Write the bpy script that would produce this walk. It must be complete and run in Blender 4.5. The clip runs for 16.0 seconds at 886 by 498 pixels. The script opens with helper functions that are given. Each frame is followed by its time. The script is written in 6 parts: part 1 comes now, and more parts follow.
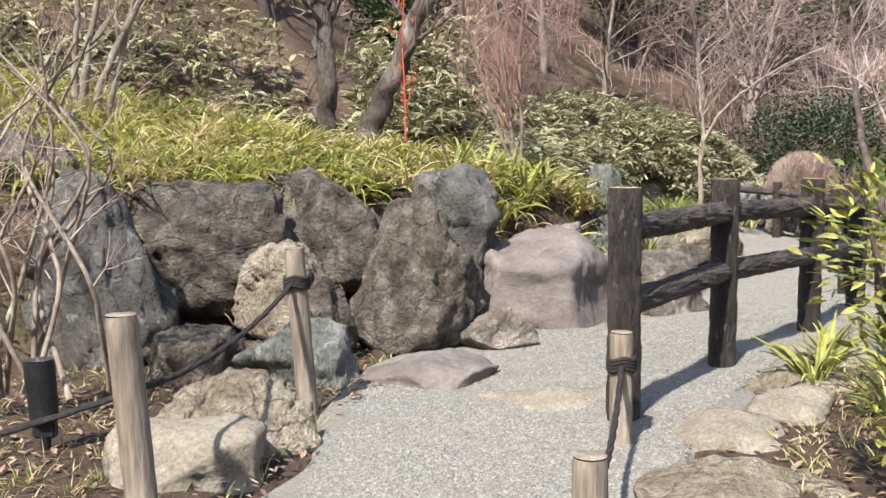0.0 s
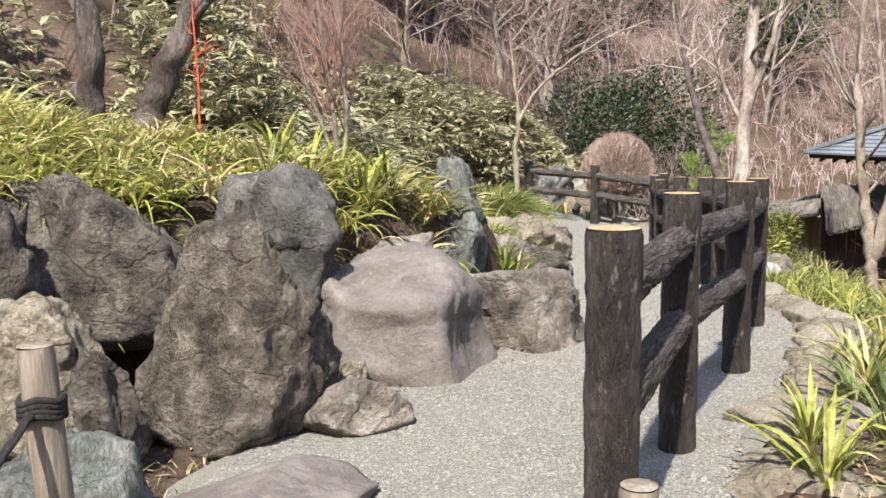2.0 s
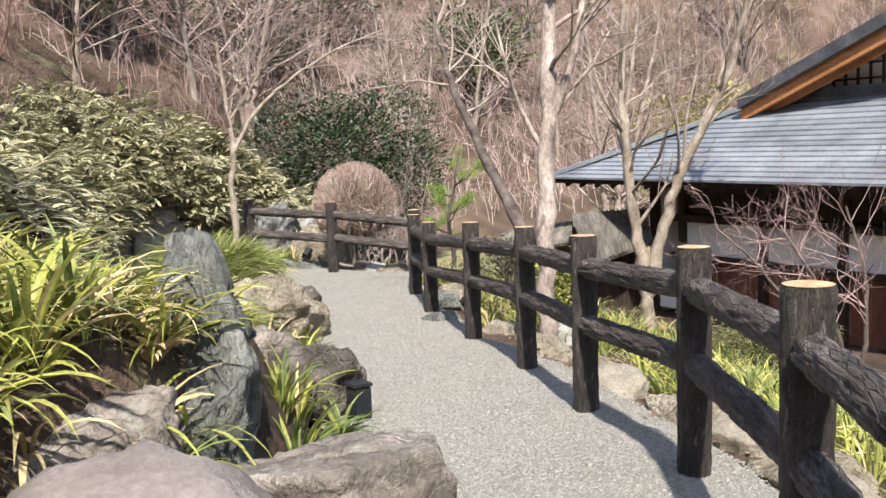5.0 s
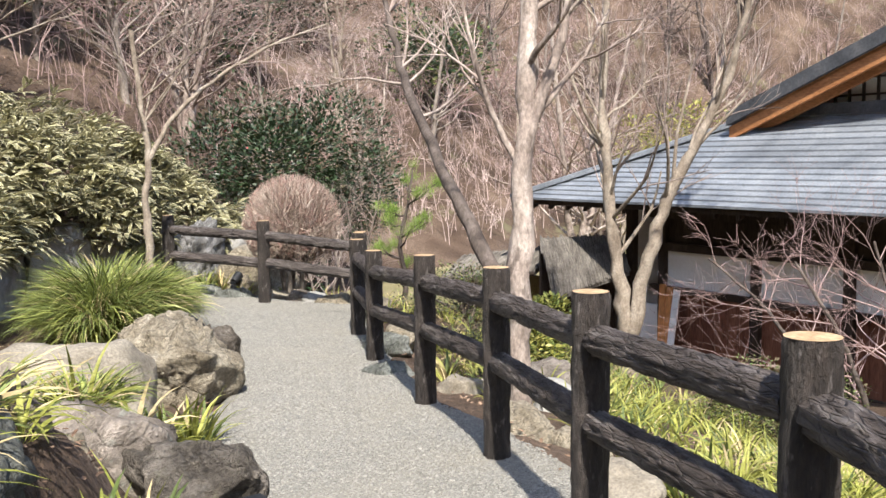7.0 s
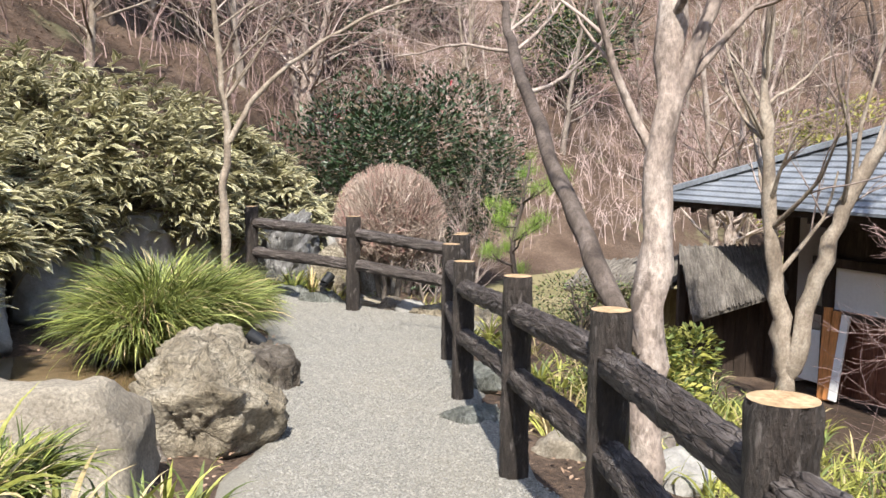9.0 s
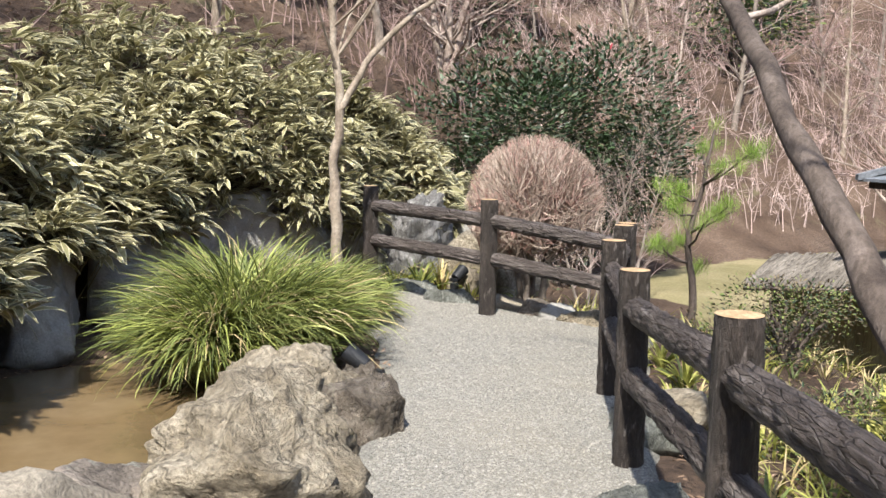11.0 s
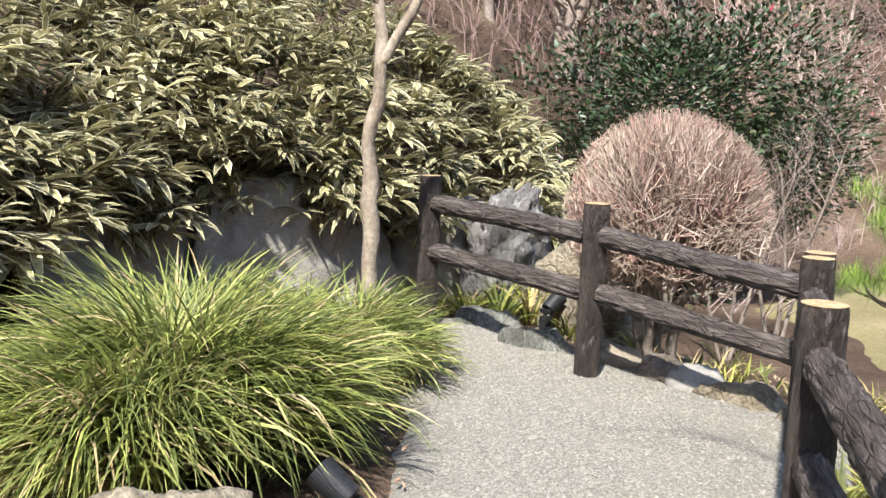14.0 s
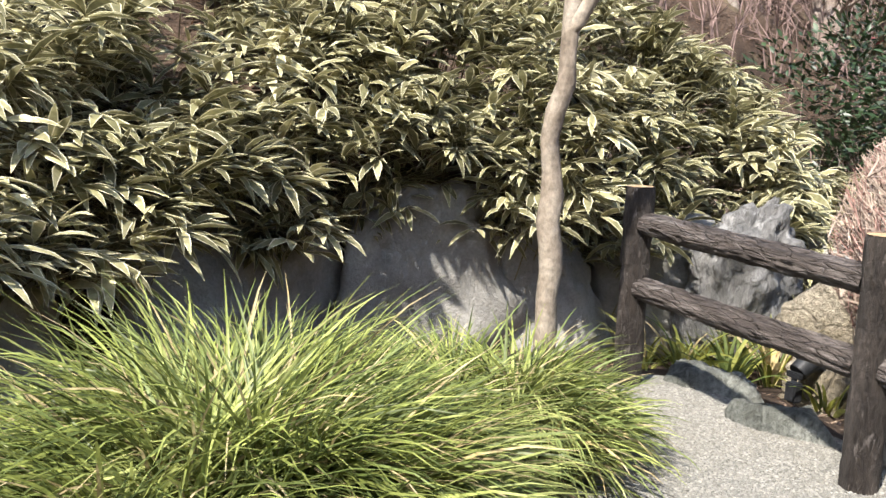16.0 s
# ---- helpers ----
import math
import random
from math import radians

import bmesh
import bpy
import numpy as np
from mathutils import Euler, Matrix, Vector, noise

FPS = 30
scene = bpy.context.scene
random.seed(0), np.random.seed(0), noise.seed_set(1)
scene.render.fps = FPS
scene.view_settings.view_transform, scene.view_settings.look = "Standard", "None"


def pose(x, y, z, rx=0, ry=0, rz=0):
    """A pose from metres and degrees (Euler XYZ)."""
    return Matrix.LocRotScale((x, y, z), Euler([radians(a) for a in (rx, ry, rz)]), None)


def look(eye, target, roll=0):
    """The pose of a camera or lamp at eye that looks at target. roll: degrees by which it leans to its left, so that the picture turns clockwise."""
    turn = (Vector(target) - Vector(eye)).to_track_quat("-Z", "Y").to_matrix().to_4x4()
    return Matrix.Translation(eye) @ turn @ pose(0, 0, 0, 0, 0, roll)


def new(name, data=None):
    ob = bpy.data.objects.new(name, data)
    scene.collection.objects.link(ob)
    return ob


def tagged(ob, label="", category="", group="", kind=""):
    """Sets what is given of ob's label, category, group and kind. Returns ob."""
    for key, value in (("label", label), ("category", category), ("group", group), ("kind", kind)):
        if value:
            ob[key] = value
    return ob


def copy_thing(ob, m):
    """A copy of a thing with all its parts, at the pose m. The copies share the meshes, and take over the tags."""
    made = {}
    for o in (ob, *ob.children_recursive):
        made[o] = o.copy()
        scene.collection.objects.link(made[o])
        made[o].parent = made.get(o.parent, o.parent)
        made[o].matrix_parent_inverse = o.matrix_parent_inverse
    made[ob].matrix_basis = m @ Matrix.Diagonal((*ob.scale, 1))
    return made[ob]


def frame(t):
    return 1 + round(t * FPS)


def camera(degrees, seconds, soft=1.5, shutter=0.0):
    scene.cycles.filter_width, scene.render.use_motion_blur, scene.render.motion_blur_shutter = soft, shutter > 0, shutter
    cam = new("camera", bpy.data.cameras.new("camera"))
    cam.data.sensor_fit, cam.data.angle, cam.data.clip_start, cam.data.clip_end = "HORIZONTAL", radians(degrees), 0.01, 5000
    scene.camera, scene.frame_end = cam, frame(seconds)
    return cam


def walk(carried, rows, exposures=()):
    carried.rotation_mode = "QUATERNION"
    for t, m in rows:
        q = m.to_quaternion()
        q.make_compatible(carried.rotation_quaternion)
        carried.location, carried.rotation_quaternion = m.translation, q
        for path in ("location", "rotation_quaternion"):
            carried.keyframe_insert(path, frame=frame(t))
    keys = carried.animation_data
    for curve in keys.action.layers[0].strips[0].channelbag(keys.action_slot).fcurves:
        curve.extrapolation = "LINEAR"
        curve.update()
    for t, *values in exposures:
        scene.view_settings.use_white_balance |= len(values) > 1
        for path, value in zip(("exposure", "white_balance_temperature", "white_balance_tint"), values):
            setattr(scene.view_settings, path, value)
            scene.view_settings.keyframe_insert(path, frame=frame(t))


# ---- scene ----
cam = camera(49.6, 16.0)
METRES, EYE, TILT, LEAN, TURN = 16.0, 1.3, 0.0, 0.0, 0.0
ROWS = [
    (0.0, 0.0, 0.0, 0.0, -0.05, -5.7, 0.53),
    (0.5, -0.0055, 0.0334, 0.0011, -3.63, -6.43, 0.44),
    (1.0, -0.0128, 0.0645, 0.0035, -7.13, -6.88, 0.45),
    (1.5, -0.0151, 0.0958, 0.0059, -10.29, -7.21, 0.52),
    (2.0, -0.0143, 0.1251, 0.0078, -13.06, -7.28, 0.59),
    (2.5, -0.0141, 0.1589, 0.0105, -15.74, -7.11, 0.66),
    (3.0, -0.0083, 0.1934, 0.0125, -18.57, -6.7, 0.72),
    (3.5, -0.0034, 0.2289, 0.0121, -21.66, -6.26, 0.9),
    (4.0, 0.0027, 0.2605, 0.013, -25.04, -6.1, 1.22),
    (4.5, 0.0107, 0.2921, 0.0148, -28.51, -6.26, 1.56),
    (5.0, 0.0182, 0.3236, 0.0158, -31.57, -6.38, 1.93),
    (5.2, 0.0225, 0.3362, 0.0158, -32.35, -6.3, 1.85),
    (7.3, 0.1005, 0.4420, 0.0131, -34.15, -5.5, 0.55),
    (7.5, 0.1093, 0.451, 0.0131, -33.38, -5.5, 0.43),
    (8.0, 0.1291, 0.4723, 0.0132, -31.36, -5.71, -0.11),
    (8.5, 0.1475, 0.4958, 0.0113, -28.81, -5.76, -0.53),
    (9.0, 0.1638, 0.5218, 0.0099, -25.97, -5.88, -0.79),
    (9.5, 0.1824, 0.5477, 0.0085, -22.83, -5.9, -0.9),
    (10.0, 0.1955, 0.5773, 0.0069, -19.9, -6.12, -0.83),
    (12.5, 0.2572, 0.7341, -0.0015, -15.44, -8.62, -1.35),
    (13.0, 0.2707, 0.7618, -0.0031, -14.43, -8.51, -1.74),
    (13.5, 0.2805, 0.7888, -0.004, -12.3, -8.38, -2.05),
    (14.0, 0.2881, 0.8141, -0.0042, -9.28, -8.36, -2.24),
    (14.5, 0.2969, 0.8378, -0.0051, -6.06, -8.4, -2.27),
    (15.0, 0.3016, 0.8631, -0.008, -3.05, -8.61, -2.31),
    (15.5, 0.3075, 0.8898, -0.009, 0.21, -8.75, -2.35),
    (16.0, 0.3124, 0.9162, -0.0091, 4.58, -8.73, -2.35),
]
walk(cam, [(t, pose(0, 0, EYE, TILT, LEAN, TURN) @ pose(METRES * x, METRES * y, METRES * z, 90 + pitch, roll, yaw)) for t, x, y, z, yaw, pitch, roll in ROWS],
     [(0, 1.12), (5, 1.17), (10, 1.17), (13, 1.29), (16, 1.41)])

# ---------------------------------------------------------------- light
SUN_AZ, SUN_EL = radians(207), radians(52)      # azimuth from +y towards +x
world = bpy.data.worlds.new("world")
scene.world = world
world.use_nodes = True
wn = world.node_tree
sky = wn.nodes.new("ShaderNodeTexSky")
sky.sky_type = "NISHITA"
sky.sun_disc = False
sky.sun_elevation = SUN_EL
sky.sun_rotation = SUN_AZ
wn.links.new(sky.outputs[0], wn.nodes["Background"].inputs[0])
wn.nodes["Background"].inputs[1].default_value = 0.15
sun_data = bpy.data.lights.new("sun", "SUN")
sun_data.energy, sun_data.angle, sun_data.color = 4.6, radians(1.6), (1.0, 0.95, 0.87)
sun = new("sun", sun_data)
sun_to = Vector((math.sin(SUN_AZ) * math.cos(SUN_EL), math.cos(SUN_AZ) * math.cos(SUN_EL), math.sin(SUN_EL)))
sun.matrix_world = look(sun_to * 60, (0, 0, 0))
scene.view_settings.exposure = 1.2


# ---------------------------------------------------------------- materials
def material(name, colours, scale=4.0, fine=40.0, rough=0.85, bump=0.3, stretch=(1, 1, 1), spots=None, island=0.0,
             bump_scale=None, translucent=0.0, spot_scale=9.0, world_space=False, spec=0.3, fine_amount=0.35, random_obj=0.0, cracks=0.0, bump_size=0.02):
    """Noise-mixed surface: broad colour patches, fine grain, optional lichen spots, relief."""
    m = bpy.data.materials.new(name)
    m.use_nodes = True
    nt = m.node_tree
    N, L = nt.nodes, nt.links
    bsdf = N["Principled BSDF"]
    tc = N.new("ShaderNodeTexCoord")
    mp = N.new("ShaderNodeMapping")
    mp.inputs["Scale"].default_value = stretch
    if world_space:
        geo = N.new("ShaderNodeNewGeometry")
        L.new(geo.outputs["Position"], mp.inputs["Vector"])
    else:
        L.new(tc.outputs["Object"], mp.inputs["Vector"])
    n1 = N.new("ShaderNodeTexNoise")
    n1.inputs["Scale"].default_value, n1.inputs["Detail"].default_value, n1.inputs["Roughness"].default_value = scale, 6, 0.6
    n2 = N.new("ShaderNodeTexNoise")
    n2.inputs["Scale"].default_value, n2.inputs["Detail"].default_value, n2.inputs["Roughness"].default_value = fine, 5, 0.7
    L.new(mp.outputs[0], n1.inputs["Vector"]), L.new(mp.outputs[0], n2.inputs["Vector"])
    ramp = N.new("ShaderNodeValToRGB")
    els = ramp.color_ramp.elements
    k = len(colours)
    els[0].position, els[0].color = 0.3, (*colours[0], 1)
    els[1].position, els[1].color = 0.7, (*colours[-1], 1)
    for j in range(1, k - 1):
        e = els.new(0.3 + 0.4 * j / (k - 1))
        e.color = (*colours[j], 1)
    L.new(n1.outputs["Fac"], ramp.inputs[0])
    colour = ramp.outputs[0]
    # grain
    mr = N.new("ShaderNodeMapRange")
    mr.inputs["From Min"].default_value, mr.inputs["From Max"].default_value = 0.3, 0.7
    mr.inputs["To Min"].default_value, mr.inputs["To Max"].default_value = 1 - fine_amount, 1 + fine_amount
    L.new(n2.outputs["Fac"], mr.inputs["Value"])
    mul = N.new("ShaderNodeVectorMath")
    mul.operation = "SCALE"
    L.new(colour, mul.inputs[0]), L.new(mr.outputs[0], mul.inputs["Scale"])
    colour = mul.outputs[0]
    if island or random_obj:
        if island:
            g2 = N.new("ShaderNodeNewGeometry")
            src = g2.outputs["Random Per Island"]
        else:
            g2 = N.new("ShaderNodeObjectInfo")
            src = g2.outputs["Random"]
        amount = island or random_obj
        mr2 = N.new("ShaderNodeMapRange")
        mr2.inputs["To Min"].default_value, mr2.inputs["To Max"].default_value = 1 - amount, 1 + amount
        L.new(src, mr2.inputs["Value"])
        mul2 = N.new("ShaderNodeVectorMath")
        mul2.operation = "SCALE"
        L.new(colour, mul2.inputs[0]), L.new(mr2.outputs[0], mul2.inputs["Scale"])
        colour = mul2.outputs[0]
    if spots:
        n3 = N.new("ShaderNodeTexNoise")
        n3.inputs["Scale"].default_value, n3.inputs["Detail"].default_value, n3.inputs["Roughness"].default_value = spot_scale, 4, 0.65
        L.new(mp.outputs[0], n3.inputs["Vector"])
        mr3 = N.new("ShaderNodeMapRange")
        mr3.inputs["From Min"].default_value, mr3.inputs["From Max"].default_value = spots[1], spots[1] + 0.09
        mr3.inputs["To Max"].default_value = spots[2]
        L.new(n3.outputs["Fac"], mr3.inputs["Value"])
        mx = N.new("ShaderNodeMix")
        mx.data_type = "RGBA"
        # colour sockets of the mix node
        L.new(mr3.outputs[0], mx.inputs[0]), L.new(colour, mx.inputs[6])
        mx.inputs[7].default_value = (*spots[0], 1)
        colour = mx.outputs[2]
    crack = None
    if cracks:
        vo = N.new("ShaderNodeTexVoronoi")
        vo.feature = "DISTANCE_TO_EDGE"
        vo.inputs["Scale"].default_value = cracks
        warp = N.new("ShaderNodeVectorMath")
        warp.operation = "MULTIPLY_ADD"
        warp.inputs[1].default_value = (0.6 / cracks,) * 3
        L.new(n1.outputs["Color"], warp.inputs[0]), L.new(mp.outputs[0], warp.inputs[2]), L.new(warp.outputs[0], vo.inputs["Vector"])
        mr4 = N.new("ShaderNodeMapRange")
        mr4.inputs["From Max"].default_value = 0.035 if cracks < 8 else 0.09
        L.new(vo.outputs["Distance"], mr4.inputs["Value"])
        mr5 = N.new("ShaderNodeMapRange")
        mr5.inputs["To Min"].default_value = 0.66 if cracks < 8 else 0.68
        L.new(mr4.outputs[0], mr5.inputs["Value"])
        mul3 = N.new("ShaderNodeVectorMath")
        mul3.operation = "SCALE"
        L.new(colour, mul3.inputs[0]), L.new(mr5.outputs[0], mul3.inputs["Scale"])
        colour, crack = mul3.outputs[0], mr4.outputs[0]
    L.new(colour, bsdf.inputs["Base Color"])
    bsdf.inputs["Roughness"].default_value = rough
    bsdf.inputs["Specular IOR Level"].default_value = spec
    if bump:
        b = N.new("ShaderNodeBump")
        b.inputs["Strength"].default_value, b.inputs["Distance"].default_value = bump, bump_size
        add = N.new("ShaderNodeMath")
        add.operation = "ADD"
        n4 = N.new("ShaderNodeTexNoise")
        n4.inputs["Scale"].default_value, n4.inputs["Detail"].default_value = bump_scale or scale * 3, 8
        n4.inputs["Roughness"].default_value = 0.7
        L.new(mp.outputs[0], n4.inputs["Vector"])
        L.new(n2.outputs["Fac"], add.inputs[0]), L.new(n4.outputs["Fac"], add.inputs[1])
        total = add.outputs[0]
        if crack is not None:
            add2 = N.new("ShaderNodeMath")
            add2.operation = "MULTIPLY_ADD"
            add2.inputs[1].default_value = 0.25 if cracks < 8 else 0.6
            L.new(crack, add2.inputs[0]), L.new(total, add2.inputs[2])
            total = add2.outputs[0]
        L.new(total, b.inputs["Height"]), L.new(b.outputs[0], bsdf.inputs["Normal"])
    if translucent:
        tr = N.new("ShaderNodeBsdfTranslucent")
        ms = N.new("ShaderNodeMixShader")
        ms.inputs[0].default_value = translucent
        L.new(colour, tr.inputs["Color"])
        L.new(bsdf.outputs[0], ms.inputs[1]), L.new(tr.outputs[0], ms.inputs[2])
        L.new(ms.outputs[0], N["Material Output"].inputs["Surface"])
    return m


def gravel_material(name):
    """Crushed stone: each chip a cell with its own tint, dark joints, worn dusty patches and brown leaf dust."""
    m = bpy.data.materials.new(name)
    m.use_nodes = True
    N, L = m.node_tree.nodes, m.node_tree.links
    bsdf = N["Principled BSDF"]
    geo = N.new("ShaderNodeNewGeometry")
    cell = N.new("ShaderNodeTexVoronoi")
    cell.inputs["Scale"].default_value = 92.0
    edge = N.new("ShaderNodeTexVoronoi")
    edge.feature = "DISTANCE_TO_EDGE"
    edge.inputs["Scale"].default_value = 92.0
    broad = N.new("ShaderNodeTexNoise")
    broad.inputs["Scale"].default_value, broad.inputs["Detail"].default_value = 1.1, 6
    fine = N.new("ShaderNodeTexNoise")
    fine.inputs["Scale"].default_value, fine.inputs["Detail"].default_value = 260.0, 4
    for n in (cell, edge, broad, fine):
        L.new(geo.outputs["Position"], n.inputs["Vector"])
    sep = N.new("ShaderNodeSeparateColor")
    L.new(cell.outputs["Color"], sep.inputs[0])
    tint = N.new("ShaderNodeValToRGB")
    stops = ((0.0, (0.15, 0.143, 0.125)), (0.3, (0.215, 0.208, 0.183)), (0.62, (0.255, 0.246, 0.217)), (0.88, (0.29, 0.27, 0.23)), (1.0, (0.36, 0.35, 0.32)))
    els = tint.color_ramp.elements
    els[0].position, els[0].color = stops[0][0], (*stops[0][1], 1)
    els[1].position, els[1].color = stops[-1][0], (*stops[-1][1], 1)
    for p, c in stops[1:-1]:
        els.new(p).color = (*c, 1)
    L.new(sep.outputs[0], tint.inputs[0])
    joint = N.new("ShaderNodeMapRange")
    joint.inputs["From Max"].default_value, joint.inputs["To Min"].default_value = 0.12, 0.6
    L.new(edge.outputs["Distance"], joint.inputs["Value"])
    dust = N.new("ShaderNodeMapRange")
    dust.inputs["From Min"].default_value, dust.inputs["From Max"].default_value = 0.42, 0.66
    dust.inputs["To Max"].default_value = 0.75
    L.new(broad.outputs["Fac"], dust.inputs["Value"])
    sc = N.new("ShaderNodeVectorMath")
    sc.operation = "SCALE"
    L.new(tint.outputs[0], sc.inputs[0]), L.new(joint.outputs[0], sc.inputs["Scale"])
    mx = N.new("ShaderNodeMix")
    mx.data_type = "RGBA"
    L.new(dust.outputs[0], mx.inputs[0]), L.new(sc.outputs[0], mx.inputs[6])
    mx.inputs[7].default_value = (0.245, 0.226, 0.186, 1)
    L.new(mx.outputs[2], bsdf.inputs["Base Color"])
    bsdf.inputs["Roughness"].default_value = 0.93
    bsdf.inputs["Specular IOR Level"].default_value = 0.25
    hgt = N.new("ShaderNodeMath")
    hgt.operation = "MULTIPLY_ADD"
    hgt.inputs[1].default_value = 0.8
    L.new(sep.outputs[1], hgt.inputs[0]), L.new(joint.outputs[0], hgt.inputs[2])
    add = N.new("ShaderNodeMath")
    add.operation = "MULTIPLY_ADD"
    add.inputs[1].default_value = 0.5
    L.new(fine.outputs["Fac"], add.inputs[0]), L.new(hgt.outputs[0], add.inputs[2])
    b = N.new("ShaderNodeBump")
    b.inputs["Strength"].default_value, b.inputs["Distance"].default_value = 0.8, 0.008
    L.new(add.outputs[0], b.inputs["Height"]), L.new(b.outputs[0], bsdf.inputs["Normal"])
    return m


LICHEN = (0.34, 0.34, 0.29)
ROCK_GREY = material("rock_grey", [(0.079, 0.065, 0.053), (0.211, 0.179, 0.149), (0.429, 0.369, 0.317)], 3.6, 45, 0.9, 0.7, spots=(LICHEN, 0.58, 0.7), cracks=2.6, bump_size=0.085, fine_amount=0.34)
ROCK_DARK = material("rock_dark", [(0.044, 0.037, 0.03), (0.16, 0.137, 0.113), (0.36, 0.315, 0.263)], 6.0, 40, 0.9, 1.0, spots=((0.280, 0.263, 0.190), 0.58, 0.65), cracks=3.0, bump_size=0.085, fine_amount=0.34)
ROCK_BLUE = material("rock_blue", [(0.055, 0.052, 0.046), (0.12, 0.112, 0.10), (0.225, 0.212, 0.19)], 3.2, 40, 0.88, 0.7, spots=((0.33, 0.325, 0.30), 0.60, 0.6), cracks=2.2, bump_size=0.07, fine_amount=0.3)
ROCK_BROWN = material("rock_brown", [(0.05, 0.039, 0.029), (0.175, 0.145, 0.113), (0.38, 0.33, 0.272)], 6.5, 38, 0.9, 1.0, spots=((0.336, 0.315, 0.237), 0.60, 0.7), cracks=3.4, bump_size=0.085, fine_amount=0.34)
ROCK_MAUVE = material("rock_mauve", [(0.105, 0.087, 0.076), (0.165, 0.14, 0.124), (0.235, 0.205, 0.186)], 3.4, 34, 0.85, 0.55, spots=((0.347, 0.304, 0.247), 0.62, 0.5), bump_size=0.03, fine_amount=0.2)
ROCK_GREEN = material("rock_green", [(0.084, 0.087, 0.076), (0.184, 0.190, 0.167), (0.348, 0.354, 0.318)], 3.8, 35, 0.8, 0.9, stretch=(1, 1, 0.45), spots=((0.40, 0.40, 0.37), 0.60, 0.7), cracks=2.6, bump_size=0.085, fine_amount=0.5)
ROCK_PALE = material("rock_pale", [(0.182, 0.147, 0.099), (0.343, 0.293, 0.216), (0.517, 0.453, 0.352)], 3.4, 30, 0.9, 0.9, spots=((0.13, 0.112, 0.08), 0.61, 0.6), cracks=2.8, bump_size=0.085, fine_amount=0.5)
ROCK_SLAB = material("rock_slab", [(0.174, 0.147, 0.112), (0.246, 0.215, 0.169), (0.336, 0.299, 0.237)], 2.8, 55, 0.9, 0.6, spots=((0.403, 0.362, 0.294), 0.62, 0.6), bump_size=0.03, fine_amount=0.4)
ROCK_WALL = material("rock_wall", [(0.17, 0.16, 0.145), (0.28, 0.268, 0.245), (0.42, 0.405, 0.37)], 2.2, 50, 0.88, 0.6, spots=((0.2, 0.19, 0.165), 0.62, 0.5), bump_size=0.03, fine_amount=0.18)
GRAVEL_BED = gravel_material("gravel_bed")
PEBBLE = material("pebble", [(0.15, 0.143, 0.125), (0.21, 0.20, 0.178), (0.27, 0.253, 0.22)], 60, 90, 0.93, 0.0, island=0.28, world_space=True)
SOIL = material("soil", [(0.034, 0.021, 0.014), (0.10, 0.066, 0.046), (0.19, 0.135, 0.098)], 0.4, 22, 0.97, 1.0, bump_size=0.06, fine_amount=0.5, world_space=True, spots=((0.20, 0.19, 0.10), 0.60, 0.6), spot_scale=0.6, bump_scale=9)
LITTER = material("dead_leaf", [(0.115, 0.066, 0.042), (0.21, 0.135, 0.09), (0.34, 0.255, 0.185)], 1.5, 30, 0.9, 0.0, island=0.45, world_space=True)
ROCK_STREAK = material("rock_streak", [(0.122, 0.119, 0.112), (0.216, 0.209, 0.202), (0.302, 0.295, 0.284)], 3.2, 40, 0.85, 0.8, stretch=(1, 1, 0.35), spots=((0.47, 0.46, 0.44), 0.57, 0.75), spot_scale=9, cracks=2.4, bump_size=0.06, fine_amount=0.4)
BARK_FENCE = material("fence_bark", [(0.014, 0.010, 0.008), (0.033, 0.025, 0.02), (0.082, 0.065, 0.055)], 9, 60, 0.6, 1.0, stretch=(1, 1, 0.3), spots=((0.19, 0.165, 0.15), 0.60, 0.7), spot_scale=34, spec=0.45, bump_size=0.03, fine_amount=0.6)
RAIL_BARK = material("rail_bark", [(0.04, 0.031, 0.027), (0.10, 0.081, 0.072), (0.19, 0.162, 0.147)], 16, 70, 0.55, 1.0, stretch=(1, 1, 0.16), spots=((0.24, 0.215, 0.2), 0.60, 0.6), spot_scale=34, spec=0.45, bump_size=0.03, fine_amount=0.5, cracks=42)
CUT_WOOD = material("cut_wood", [(0.27, 0.175, 0.092), (0.37, 0.25, 0.142), (0.45, 0.325, 0.2)], 14, 60, 0.8, 0.25)
STAKE_WOOD = material("stake_wood", [(0.10, 0.08, 0.06), (0.235, 0.195, 0.15), (0.37, 0.325, 0.265)], 6, 50, 0.85, 0.5, stretch=(1, 1, 0.12), spots=((0.12, 0.09, 0.06), 0.63, 0.6))
ROPE = material("rope", [(0.016, 0.014, 0.014), (0.03, 0.026, 0.025), (0.05, 0.044, 0.042)], 40, 120, 0.85, 0.6)
BLACK = material("black_metal", [(0.010, 0.011, 0.013), (0.016, 0.017, 0.019), (0.026, 0.026, 0.028)], 8, 60, 0.45, 0.1)
LENS = material("lamp_glass", [(0.03, 0.035, 0.04), (0.05, 0.055, 0.06)], 4, 30, 0.1, 0.0, spec=0.6)
BARK_PALE = material("bark_pale", [(0.15, 0.113, 0.094), (0.31, 0.252, 0.215), (0.47, 0.405, 0.355)], 5, 40, 0.85, 0.6, stretch=(1, 1, 0.55), spots=((0.11, 0.085, 0.07), 0.55, 0.75), spot_scale=9)
BARK_GREY = material("bark_grey", [(0.13, 0.105, 0.085), (0.22, 0.185, 0.155), (0.33, 0.29, 0.25)], 6, 45, 0.88, 0.7, stretch=(1, 1, 0.5), spots=((0.36, 0.34, 0.29), 0.62, 0.6))
